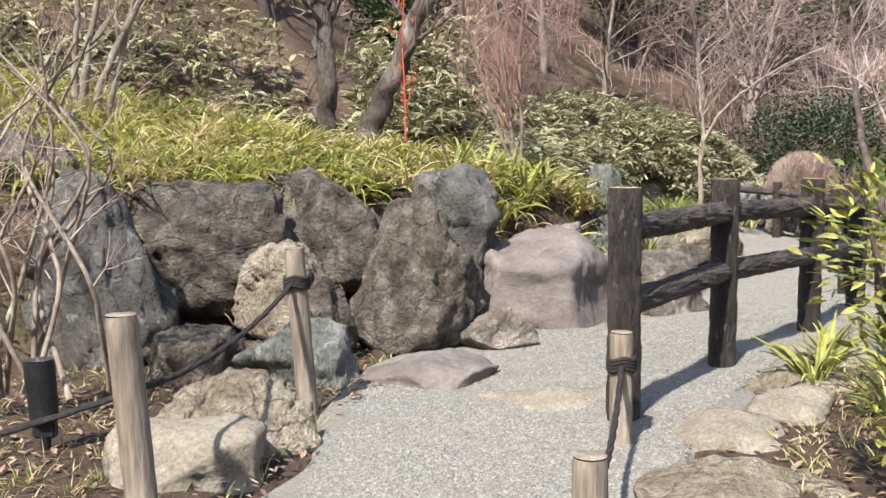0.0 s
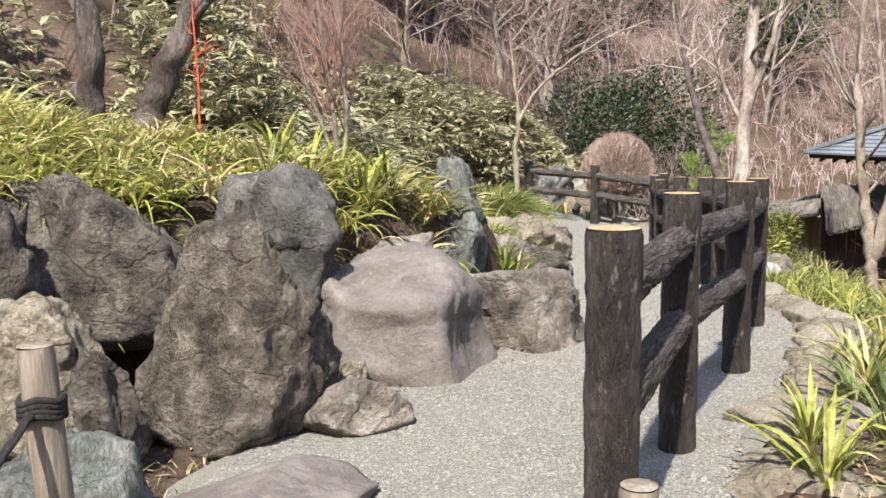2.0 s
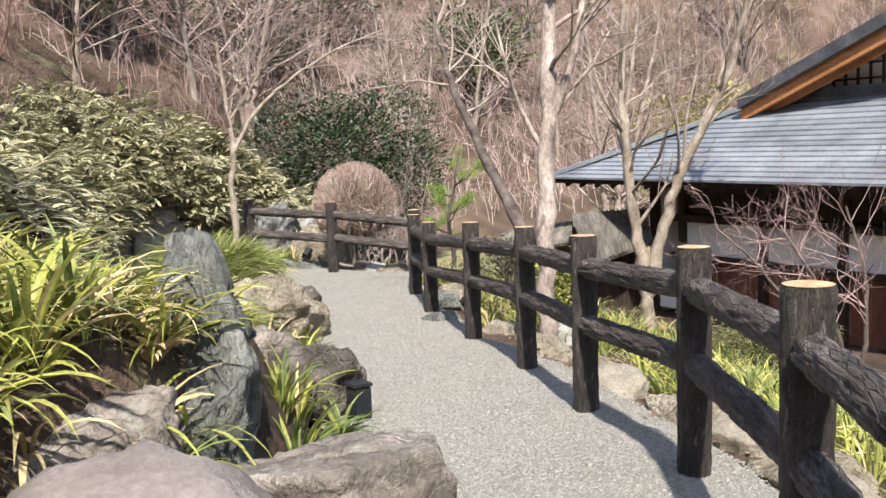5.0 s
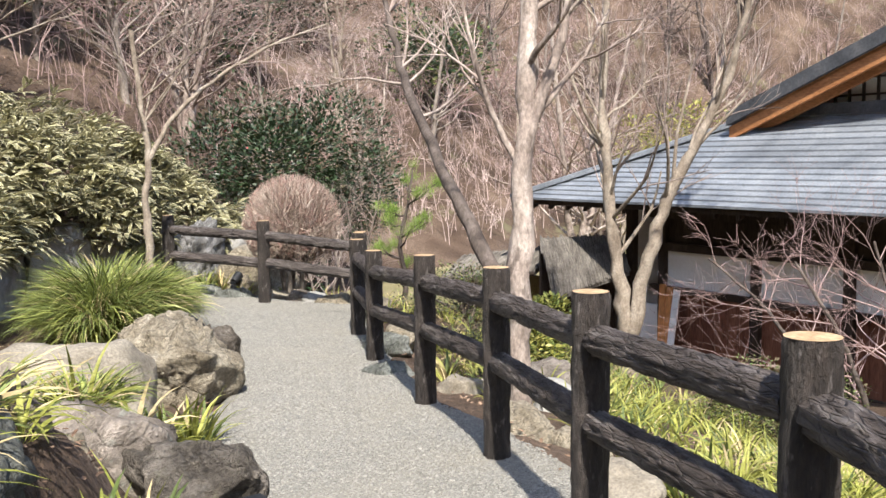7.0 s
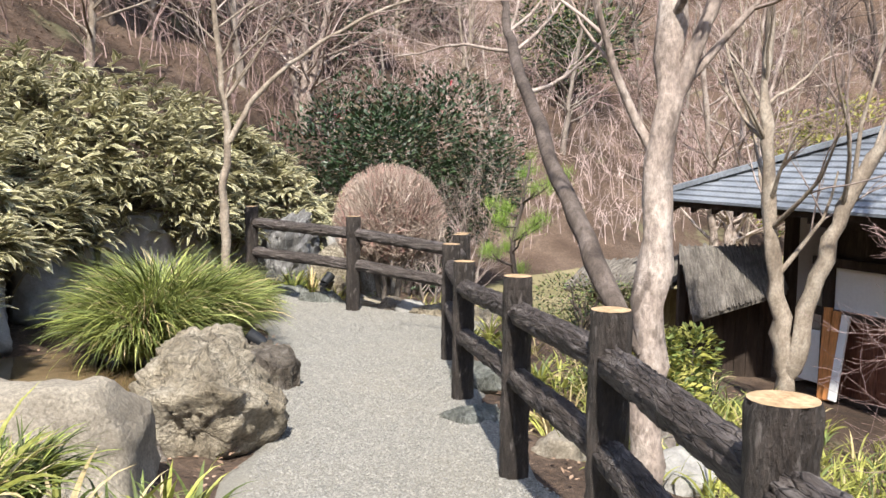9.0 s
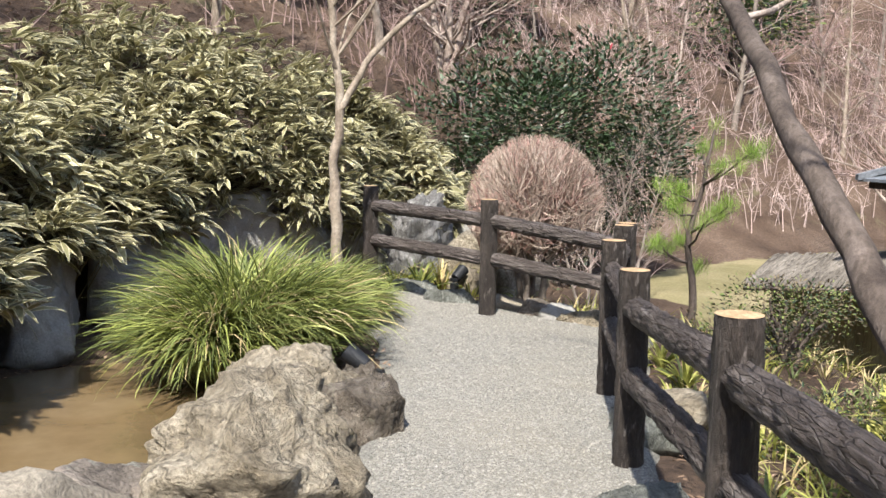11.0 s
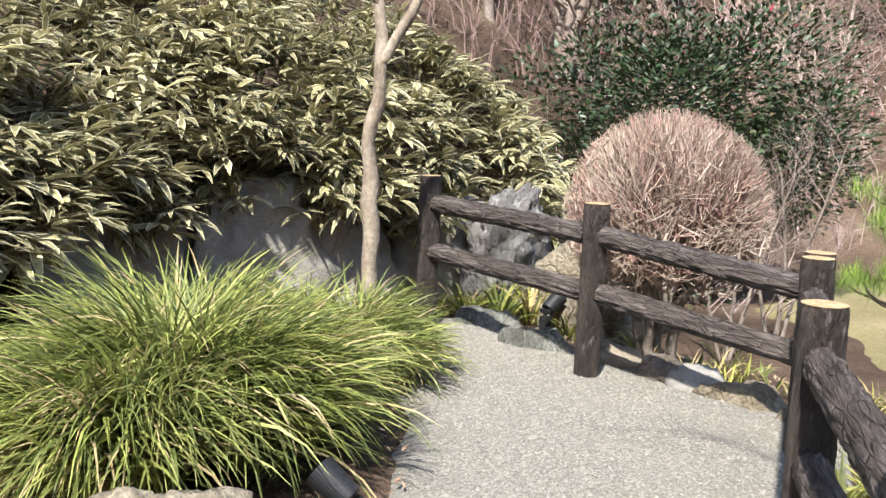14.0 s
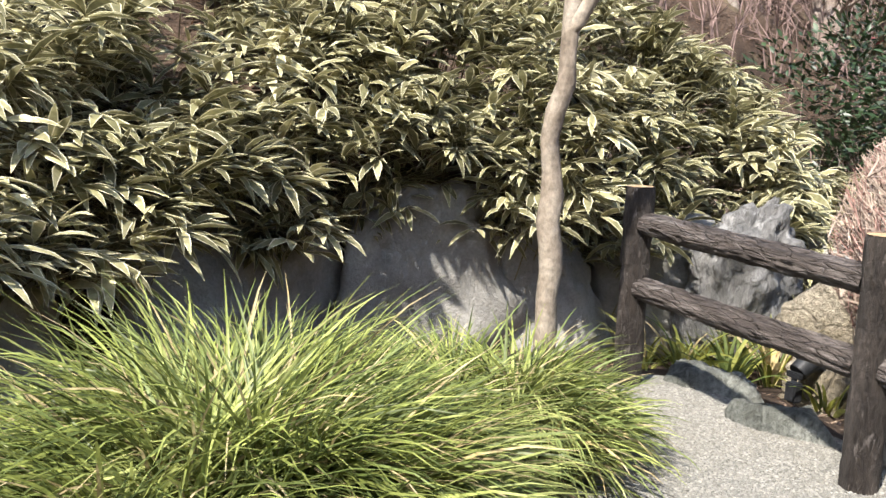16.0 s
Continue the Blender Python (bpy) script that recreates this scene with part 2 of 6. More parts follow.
BARK_TAN = material("bark_tan", [(0.135, 0.105, 0.078), (0.245, 0.20, 0.155), (0.37, 0.32, 0.26)], 6, 45, 0.85, 0.5, stretch=(1, 1, 0.7), spots=((0.15, 0.11, 0.08), 0.63, 0.6))
LAWN = material("lawn", [(0.12, 0.105, 0.045), (0.185, 0.162, 0.082), (0.27, 0.225, 0.13)], 0.5, 25, 0.95, 0.8, world_space=True, bump_scale=30)
BARK_DARK = material("bark_dark", [(0.05, 0.038, 0.032), (0.095, 0.075, 0.063), (0.16, 0.13, 0.115)], 7, 45, 0.88, 0.7, stretch=(1, 1, 0.4))
TWIG_PALE = material("twig_pale", [(0.21, 0.16, 0.138), (0.31, 0.245, 0.216), (0.42, 0.35, 0.315)], 3, 30, 0.85, 0.0, island=0.25, world_space=True)
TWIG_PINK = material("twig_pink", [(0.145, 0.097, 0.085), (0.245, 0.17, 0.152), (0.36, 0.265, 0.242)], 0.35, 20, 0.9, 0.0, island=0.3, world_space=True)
# far hillside twigs: distance haze put into the base colour
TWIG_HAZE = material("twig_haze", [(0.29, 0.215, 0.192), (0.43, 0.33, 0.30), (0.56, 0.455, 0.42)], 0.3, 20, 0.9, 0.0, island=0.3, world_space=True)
TWIG_BROWN = material("twig_brown", [(0.22, 0.165, 0.132), (0.35, 0.275, 0.225), (0.48, 0.395, 0.33)], 3, 30, 0.88, 0.0, island=0.3, world_space=True)
TWIG_RED = material("twig_red", [(0.22, 0.12, 0.098), (0.33, 0.195, 0.165), (0.42, 0.275, 0.24)], 3, 30, 0.85, 0.0, island=0.3, world_space=True)
RED_BARK = material("red_bark", [(0.42, 0.05, 0.03), (0.55, 0.09, 0.05), (0.6, 0.16, 0.09)], 8, 40, 0.6, 0.2)
SASA_GREEN = material("sasa_green", [(0.115, 0.109, 0.05), (0.215, 0.202, 0.104), (0.36, 0.332, 0.19)], 1.2, 30, 0.5, 0.0, island=0.55, translucent=0.2, world_space=True)
SASA_EDGE = material("sasa_edge", [(0.58, 0.53, 0.33), (0.70, 0.65, 0.45), (0.78, 0.73, 0.55)], 1.2, 30, 0.6, 0.0, island=0.2, translucent=0.25, world_space=True)
SASA_STEM = material("sasa_stem", [(0.10, 0.085, 0.04), (0.17, 0.14, 0.07), (0.23, 0.19, 0.10)], 3, 30, 0.8, 0.0, world_space=True)
STRAP_LIME = material("strap_lime", [(0.20, 0.215, 0.045), (0.335, 0.34, 0.08), (0.49, 0.475, 0.17)], 1.6, 30, 0.5, 0.0, island=0.35, translucent=0.4, world_space=True)
STRAP_GREEN = material("strap_green", [(0.07, 0.1, 0.026), (0.135, 0.17, 0.052), (0.235, 0.265, 0.105)], 1.6, 30, 0.45, 0.0, island=0.45, translucent=0.3, world_space=True)
STRAP_DRY = material("strap_dry", [(0.33, 0.25, 0.12), (0.45, 0.36, 0.19), (0.55, 0.46, 0.28)], 2.6, 30, 0.8, 0.0, island=0.35, translucent=0.25, world_space=True)
PLANT_LIME = material("plant_lime", [(0.20, 0.215, 0.045), (0.335, 0.34, 0.08), (0.49, 0.475, 0.17)], 1.6, 30, 0.5, 0.0, random_obj=0.35, translucent=0.4, world_space=True)
PLANT_GREEN = material("plant_green", [(0.07, 0.1, 0.026), (0.135, 0.17, 0.052), (0.235, 0.265, 0.105)], 1.6, 30, 0.45, 0.0, random_obj=0.45, translucent=0.3, world_space=True)
PLANT_DRY = material("plant_dry", [(0.33, 0.25, 0.12), (0.45, 0.36, 0.19), (0.55, 0.46, 0.28)], 2.6, 30, 0.8, 0.0, random_obj=0.35, translucent=0.25, world_space=True)
MOUND_LIGHT = material("mound_light", [(0.18, 0.21, 0.05), (0.29, 0.325, 0.09), (0.45, 0.465, 0.18)], 2.2, 30, 0.45, 0.0, island=0.4, translucent=0.35, world_space=True)
MOUND_DARK = material("mound_dark", [(0.07, 0.09, 0.024), (0.125, 0.155, 0.045), (0.20, 0.235, 0.08)], 2.2, 30, 0.45, 0.0, island=0.45, translucent=0.25, world_space=True)
LEAF_DARK = material("leaf_dark", [(0.012, 0.026, 0.010), (0.026, 0.05, 0.018), (0.055, 0.085, 0.035)], 1.2, 25, 0.45, 0.0, island=0.5, translucent=0.1, world_space=True, spec=0.5)
LEAF_MID = material("leaf_mid", [(0.07, 0.105, 0.025), (0.14, 0.18, 0.05), (0.24, 0.27, 0.095)], 1.5, 25, 0.5, 0.0, island=0.45, translucent=0.25, world_space=True)
LEAF_DULL = material("leaf_dull", [(0.06, 0.045, 0.026), (0.115, 0.09, 0.052), (0.18, 0.145, 0.09)], 2.0, 25, 0.7, 0.0, island=0.4, translucent=0.1, world_space=True)
LEAF_YELLOW = material("leaf_yellow", [(0.22, 0.24, 0.05), (0.36, 0.35, 0.085), (0.46, 0.41, 0.14)], 2.5, 25, 0.5, 0.0, island=0.4, translucent=0.35, world_space=True)
NEEDLE = material("pine_needle", [(0.12, 0.21, 0.03), (0.20, 0.31, 0.05), (0.28, 0.38, 0.09)], 3, 25, 0.5, 0.0, island=0.35, translucent=0.2, world_space=True)
FLOWER = material("red_flower", [(0.30, 0.04, 0.055), (0.40, 0.085, 0.10)], 3, 25, 0.6, 0.0, island=0.3, world_space=True)
TILE = material("roof_tile", [(0.10, 0.11, 0.125), (0.165, 0.18, 0.20), (0.23, 0.245, 0.265)], 1.5, 30, 0.5, 0.3, random_obj=0.12, world_space=True, spec=0.5)
TILE_DARK = material("ridge_tile", [(0.045, 0.047, 0.052), (0.075, 0.078, 0.085), (0.12, 0.12, 0.125)], 3, 30, 0.6, 0.3)
PLASTER = material("white_plaster", [(0.76, 0.75, 0.73), (0.82, 0.815, 0.8), (0.86, 0.855, 0.845)], 0.8, 20, 0.9, 0.1, fine_amount=0.05)
TIMBER = material("dark_timber", [(0.022, 0.015, 0.011), (0.04, 0.028, 0.021), (0.07, 0.05, 0.04)], 4, 40, 0.75, 0.3, stretch=(1, 1, 0.2))
BOARD_RED = material("red_board", [(0.09, 0.033, 0.02), (0.15, 0.06, 0.037), (0.21, 0.09, 0.056)], 3, 40, 0.7, 0.3, stretch=(1, 1, 0.2))
BARGE = material("barge_wood", [(0.30, 0.12, 0.045), (0.42, 0.185, 0.075), (0.5, 0.24, 0.11)], 3, 40, 0.65, 0.2, stretch=(1, 0.3, 1))
BOARD_ORANGE = material("orange_board", [(0.50, 0.19, 0.06), (0.62, 0.27, 0.095), (0.68, 0.33, 0.14)], 3, 40, 0.6, 0.2, stretch=(1, 1, 0.15))
BRUSH = material("thatch_straw", [(0.07, 0.061, 0.052), (0.125, 0.111, 0.096), (0.19, 0.172, 0.15)], 3, 40, 0.95, 0.3, island=0.3, world_space=True)
LAWN_BOARD = material("olive_board", [(0.09, 0.08, 0.035), (0.15, 0.13, 0.06), (0.2, 0.175, 0.09)], 3, 40, 0.9, 0.2, stretch=(1, 1, 0.3))
WATER = material("muddy_water", [(0.10, 0.07, 0.035), (0.15, 0.105, 0.055), (0.19, 0.14, 0.08)], 1.2, 6, 0.06, 0.03, world_space=True, spec=0.5, fine_amount=0.08)


# ---------------------------------------------------------------- mesh helpers
def quads(name, V, Q, index=None, mats=(), smooth=False):
    """Mesh from arrays of vertices and quads."""
    V, Q = np.asarray(V, np.float32), np.asarray(Q, np.int32)
    me = bpy.data.meshes.new(name)
    me.vertices.add(len(V)), me.loops.add(Q.size), me.polygons.add(len(Q))
    me.vertices.foreach_set("co", V.ravel())
    me.loops.foreach_set("vertex_index", Q.ravel())
    me.polygons.foreach_set("loop_start", np.arange(0, Q.size, Q.shape[1], dtype=np.int32))
    if index is not None:
        me.polygons.foreach_set("material_index", np.asarray(index, np.int32))
    me.polygons.foreach_set("use_smooth", np.full(len(Q), smooth))
    me.update(calc_edges=True)
    for m in mats:
        me.materials.append(m)
    return me


def from_bm(name, bm, mat, smooth=False):
    me = bpy.data.meshes.new(name)
    bm.to_mesh(me)
    bm.free()
    me.materials.append(mat)
    me.polygons.foreach_set("use_smooth", np.full(len(me.polygons), smooth))
    return me


def part(name, me, parent, label="", loc=None):
    ob = new(name, me)
    ob.parent = parent
    if loc is not None:
        ob.location = loc
    return tagged(ob, label) if label else ob


def holder(name, loc=(0, 0, 0)):
    ob = new(name)
    ob.empty_display_size = 0.2
    ob.location = loc
    return ob


def box_bm(bm, cx, cy, cz, sx, sy, sz, bevel=0.0, m=None):
    r = bmesh.ops.create_cube(bm, size=1.0)
    vs = r["verts"]
    for v in vs:
        v.co = Vector((v.co.x * sx, v.co.y * sy, v.co.z * sz))
    if bevel:
        es = list({e for v in vs for e in v.link_edges})
        b = bmesh.ops.bevel(bm, geom=es, offset=bevel, segments=2, affect="EDGES")
        vs = list({v for f in b["faces"] for v in f.verts} | {v for v in vs if v.is_valid})
    for v in vs:
        v.co += Vector((cx, cy, cz))
        if m is not None:
            v.co = m @ v.co
    return vs


def box(name, c, s, mat, parent, bevel=0.01, label="", m=None):
    bm = bmesh.new()
    box_bm(bm, *c, *s, bevel, m)
    return part(name, from_bm(name, bm, mat), parent, label)


def tubes(paths, sides=6):
    """Joined tubes: each path is (points (n,3), radii (n,)). Gives vertices and quads."""
    VV, QQ, base = [], [], 0
    a = np.linspace(0, 2 * np.pi, sides, endpoint=False)
    ring = np.arange(sides)
    for P, R in paths:
        P, R = np.asarray(P, float), np.asarray(R, float)
        n = len(P)
        T = np.gradient(P, axis=0)
        T /= np.linalg.norm(T, axis=1)[:, None] + 1e-9
        ref = np.array([0, 0, 1.0]) if abs(T[0, 2]) < 0.9 else np.array([1.0, 0, 0])
        A = np.cross(T, ref)
        A /= np.linalg.norm(A, axis=1)[:, None] + 1e-9
        B = np.cross(T, A)
        V = P[:, None] + R[:, None, None] * (np.cos(a)[None, :, None] * A[:, None] + np.sin(a)[None, :, None] * B[:, None])
        VV.append(V.reshape(-1, 3))
        for i in range(n - 1):
            lo = base + i * sides
            QQ.append(np.stack([lo + ring, lo + (ring + 1) % sides, lo + sides + (ring + 1) % sides, lo + sides + ring], 1))
        base += n * sides
    return np.concatenate(VV), np.concatenate(QQ)


def blades(roots, az, length, width, lean, droop, rng, segs=5, margin=0.0, fold=0.15, twist=0.0, broad=0.35):
    """Curved leaves. margin > 0 gives each leaf an edge strip of its own (material 1)."""
    n = len(roots)
    s = np.linspace(0, 1, segs + 1)
    u = np.stack([np.cos(az), np.sin(az), np.zeros(n)], 1)
    w = np.stack([-np.sin(az), np.cos(az), np.zeros(n)], 1)
    th = lean[:, None] + droop[:, None] * s[None] ** 1.3
    step = length[:, None] / segs
    hor = np.concatenate([np.zeros((n, 1)), np.cumsum(np.sin(th[:, :-1]) * step, 1)], 1)
    ver = np.concatenate([np.zeros((n, 1)), np.cumsum(np.cos(th[:, :-1]) * step, 1)], 1)
    C = roots[:, None] + hor[..., None] * u[:, None] + ver[..., None] * np.array([0, 0, 1.0])
    nor = -np.cos(th)[..., None] * u[:, None] + np.sin(th)[..., None] * np.array([0, 0, 1.0])
    if np.ndim(twist):
        w = w[:, None] * np.cos(twist)[:, None, None] + nor * np.sin(twist)[:, None, None]
    else:
        w = np.repeat(w[:, None], segs + 1, 1)
    prof = np.clip((s / broad), 0, 1) ** 0.6 * np.clip((1 - s) / (1 - broad), 0, 1) ** 0.7
    prof = 0.12 * (1 - s) + 0.88 * prof
    prof[-1] = 0.02
    half = 0.5 * width[:, None] * prof[None]
    cols = np.array([-1, -1 + margin, 1 - margin, 1]) if margin else np.array([-1, 0, 1]) if fold else np.array([-1, 1])
    V = C[:, :, None] + (half[..., None] * cols)[..., None] * w[:, :, None] + (half[..., None] * fold * np.abs(cols))[..., None] * nor[:, :, None]
    k = len(cols)
    V = V.reshape(-1, 3)
    b = (np.arange(n) * (segs + 1) * k)[:, None, None]
    i = np.arange(segs)[None, :, None] * k
    j = np.arange(k - 1)[None, None, :]
    q = np.stack([b + i + j, b + i + j + 1, b + i + k + j + 1, b + i + k + j], -1)
    idx = np.zeros(q.shape[:3], np.int32)
    if margin:
        idx[:, :, 0] = idx[:, :, 2] = 1
    return V, q.reshape(-1, 4), idx.ravel()


def join(parts):
    """Joins (V, Q, index) triples."""
    VV, QQ, II, base = [], [], [], 0
    for V, Q, I in parts:
        VV.append(V), QQ.append(np.asarray(Q) + base), II.append(I)
        base += len(V)
    return np.concatenate(VV), np.concatenate(QQ), np.concatenate(II)


# ---------------------------------------------------------------- plan
LEFT_EDGE = [(-1.0, -6), (-0.75, 1.5), (-0.6, 3.6), (-0.45, 4.9), (-0.05, 6.0), (0.35, 6.7), (0.95, 7.3), (1.65, 7.72), (2.22, 8.75),
             (2.75, 9.9), (3.0, 11.1), (3.48, 12.6), (4.25, 14.2), (4.75, 15.7), (5.2, 17.0), (5.38, 18.0), (5.55, 19.7), (6.0, 20.6)]
POSTS = [(0.87, 4.57), (1.71, 5.8), (2.72, 7.05), (3.65, 8.41), (4.16, 9.83), (4.8, 11.33), (5.28, 12.85), (5.88, 14.65), (6.42, 15.95), (7.2, 17.3)]
POSTS_END = [(7.36, 17.55), (6.52, 18.68), (5.68, 20.0)]
RIGHT_EDGE = [(0.6, -6), (0.75, 3.2), (0.98, 4.5), (1.82, 5.75), (2.85, 7.0), (3.78, 8.35), (4.3, 9.78), (4.92, 11.28), (5.4, 12.8),
              (6.0, 14.6), (6.55, 15.9), (7.65, 17.55), (6.82, 18.92), (5.98, 20.25)]
HILL_FOOT = [(-30, 8.5), (-12, 10.2), (-4, 12.2), (-0.3, 13.4), (1.6, 16.0), (2.4, 18.4), (3.3, 20.3), (4.8, 21.3), (6.6, 22.2), (9.5, 25.5), (14, 29), (30, 34), (60, 36)]


def side(X, Y, line):
    """Distance to a polyline, positive on its left side."""
    X, Y = np.asarray(X, float), np.asarray(Y, float)
    best, sign = np.full(X.shape, 1e9), np.ones(X.shape)
    for (ax, ay), (bx, by) in zip(line, line[1:]):
        dx, dy = bx - ax, by - ay
        t = np.clip(((X - ax) * dx + (Y - ay) * dy) / (dx * dx + dy * dy), 0, 1)
        px, py = X - ax - t * dx, Y - ay - t * dy
        d = np.hypot(px, py)
        c = dx * (Y - ay) - dy * (X - ax)
        near = d < best - 1e-9
        best, sign = np.where(near, d, best), np.where(near, np.where(c >= 0, 1, -1), sign)
    return best * sign


def smooth(a, b, x):
    t = np.clip((x - a) / (b - a), 0, 1)
    return t * t * (3 - 2 * t)


def path_z(y):
    return np.interp(y, [-6, 0, 4.6, 6.5, 8.4, 11.3, 12.8, 14.6, 18.7, 21], [-0.1, -0.02, 0.0, -0.02, -0.1, -0.29, -0.35, -0.41, -0.41, -0.37])


def wobble(X, Y, f, seed=0.0):
    return (np.sin(X * f + 1.3 + seed) * np.cos(Y * f * 1.13 + seed * 2.1) + 0.5 * np.sin(X * f * 2.3 + Y * f * 1.9 + seed) + 0.3 * np.cos(Y * f * 4.1 - X * f * 3.1))


def height(X, Y):
    X, Y = np.asarray(X, float), np.asarray(Y, float)
    base = path_z(Y)
    dl = side(X, Y, LEFT_EDGE)
    top = np.interp(Y, [-6, 3.6, 5.2, 6.5, 8.5, 10.5, 12, 13.5, 15, 30], [0.0, 0.1, 0.75, 1.05, 1.05, 0.75, 0.35, 0.05, -0.08, -0.05])
    face = np.interp(Y, [3.5, 5.5, 6.6, 7.5, 8.6, 9.5, 12], [2.0, 2.3, 2.2, 1.5, 1.05, 0.4, 0.15])
    bank = top * smooth(face, face + 0.45, dl) + np.maximum(0, dl - face - 0.3) * np.interp(Y, [3, 6, 10, 13, 15], [0.1, 0.27, 0.27, 0.05, 0.0])
    pond = -0.28 * np.exp(-(((X - 3.1) / 0.75) ** 2 + ((Y - 16.6) / 1.3) ** 2) ** 2)
    dh = side(X, Y, HILL_FOOT)
    hill = 0.75 * smooth(0, 0.5, dh) * smooth(13, 16, Y) * (1 - smooth(8, 11, X)) + 0.85 * (np.maximum(0, dh) - 0.8 * (1 - np.exp(-np.maximum(0, dh) / 0.8)) * 0.4) * np.exp(-np.maximum(0, dh) / 90)
    dr = -side(X, Y, RIGHT_EDGE)
    drop = -1.15 * smooth(0.3, 5.0, dr) * smooth(4, 9, Y + 0.2 * X) - 0.12 * smooth(0.15, 0.5, dr) * smooth(6, 8, Y)
    far = 0.55 * np.maximum(0, np.hypot(X - 4, Y - 8) - 42)
    z = base + np.where(dl > 0, np.minimum(bank, 6), 0) + hill + np.where(dr > 0, drop, 0) + np.minimum(far, 60) + pond
    rough = np.where((dl < 0) & (dr < 0), 0.0, 1.0)
    return z + rough * 0.025 * wobble(X, Y, 2.3) + np.where(dh > 0, 0.12 * wobble(X, Y, 0.7, 2.0), 0)


def h1(x, y):
    return float(height(np.array([x]), np.array([y]))[0])


# one sheet of ground, fine near the walk and coarse towards the horizon
def axis(lo, hi, fine, far):
    a = list(np.arange(lo, hi + 1e-6, fine))
    s, v = fine, a[-1]
    while v < far:
        s *= 1.28
        v += s
        a.append(v)
    s, v = fine, a[0]
    while v > -far:
        s *= 1.28
        v -= s
        a.insert(0, v)
    return np.array(a)


gx, gy = axis(-5, 15, 0.16, 420), axis(-2, 26, 0.16, 420)
GX, GY = np.meshgrid(gx, gy)
GZ = height(GX, GY) - 0.045 * ((side(GX, GY, LEFT_EDGE) < 0.3) & (side(GX, GY, RIGHT_EDGE) > -0.28))
nx, ny = len(gx), len(gy)
ii, jj = np.meshgrid(np.arange(nx - 1), np.arange(ny - 1))
gq = np.stack([jj * nx + ii, jj * nx + ii + 1, (jj + 1) * nx + ii + 1, (jj + 1) * nx + ii], -1).reshape(-1, 4)
ground = new("ground", quads("ground", np.stack([GX, GY, GZ], -1).reshape(-1, 3), gq, None, [SOIL], True))
tagged(ground, "brown leaf-littered soil of the garden bank and wooded hillside", "ground", kind="structure")

# lawn beyond the house garden
lx_, ly_ = np.meshgrid(np.linspace(11.5, 30, 70), np.linspace(20.5, 30, 40))
lz_ = height(lx_, ly_) + 0.05 - 0.12 * (1 - smooth(0, 0.9, lx_ - 11.5 - 0.3 * np.sin(ly_ * 2.1))) - 0.12 * (1 - smooth(0, 0.8, ly_ - 20.5))
li, lj = np.meshgrid(np.arange(69), np.arange(39))
lq = np.stack([lj * 70 + li, lj * 70 + li + 1, (lj + 1) * 70 + li + 1, (lj + 1) * 70 + li], -1).reshape(-1, 4)
lq = lq[(side(lx_, ly_, HILL_FOOT).ravel() < -0.5)[lq].all(1)]
tagged(new("lawn", quads("lawn", np.stack([lx_, ly_, lz_], -1).reshape(-1, 3), lq, None, [LAWN], True)), "pale winter lawn between the house and the wood", "lawn", kind="structure")

# gravel path: a sheet between its edges
ys = np.arange(-5.5, 20.3, 0.12)
lx = np.interp(ys, [p[1] for p in LEFT_EDGE], [p[0] for p in LEFT_EDGE])
rx = np.interp(ys, [p[1] for p in RIGHT_EDGE[:12]], [p[0] for p in RIGHT_EDGE[:12]])
end = np.interp(ys, [17.55, 18.92, 20.25], [7.65, 6.82, 5.98])
rx = np.where(ys > 17.55, end, rx)
cols = np.linspace(0, 1, 22)
lx -= 0.3 * smooth(4.5, 5.5, ys) * (1 - smooth(8.4, 9.4, ys))
rx += 0.24 * smooth(3, 4.5, ys) * (1 - smooth(11, 13, ys))
PX = (lx - 0.12 + 0.05 * np.sin(ys * 5))[:, None] * (1 - cols) + (rx + 0.05 + 0.04 * np.sin(ys * 4.3))[:, None] * cols
PY = np.repeat(ys[:, None], 22, 1)
PZ = path_z(PY) + 0.012 * wobble(PX, PY, 2.9) + 0.006
PZ[:, 0] -= 0.05
PZ[:, -1] -= 0.05
pi, pj = np.meshgrid(np.arange(21), np.arange(len(ys) - 1))
pq = np.stack([pj * 22 + pi, pj * 22 + pi + 1, (pj + 1) * 22 + pi + 1, (pj + 1) * 22 + pi], -1).reshape(-1, 4)
path = new("path", quads("path", np.stack([PX, PY, PZ], -1).reshape(-1, 3), pq, None, [GRAVEL_BED], True))
tagged(path, "pale grey crushed-gravel garden footpath", "path", kind="structure")


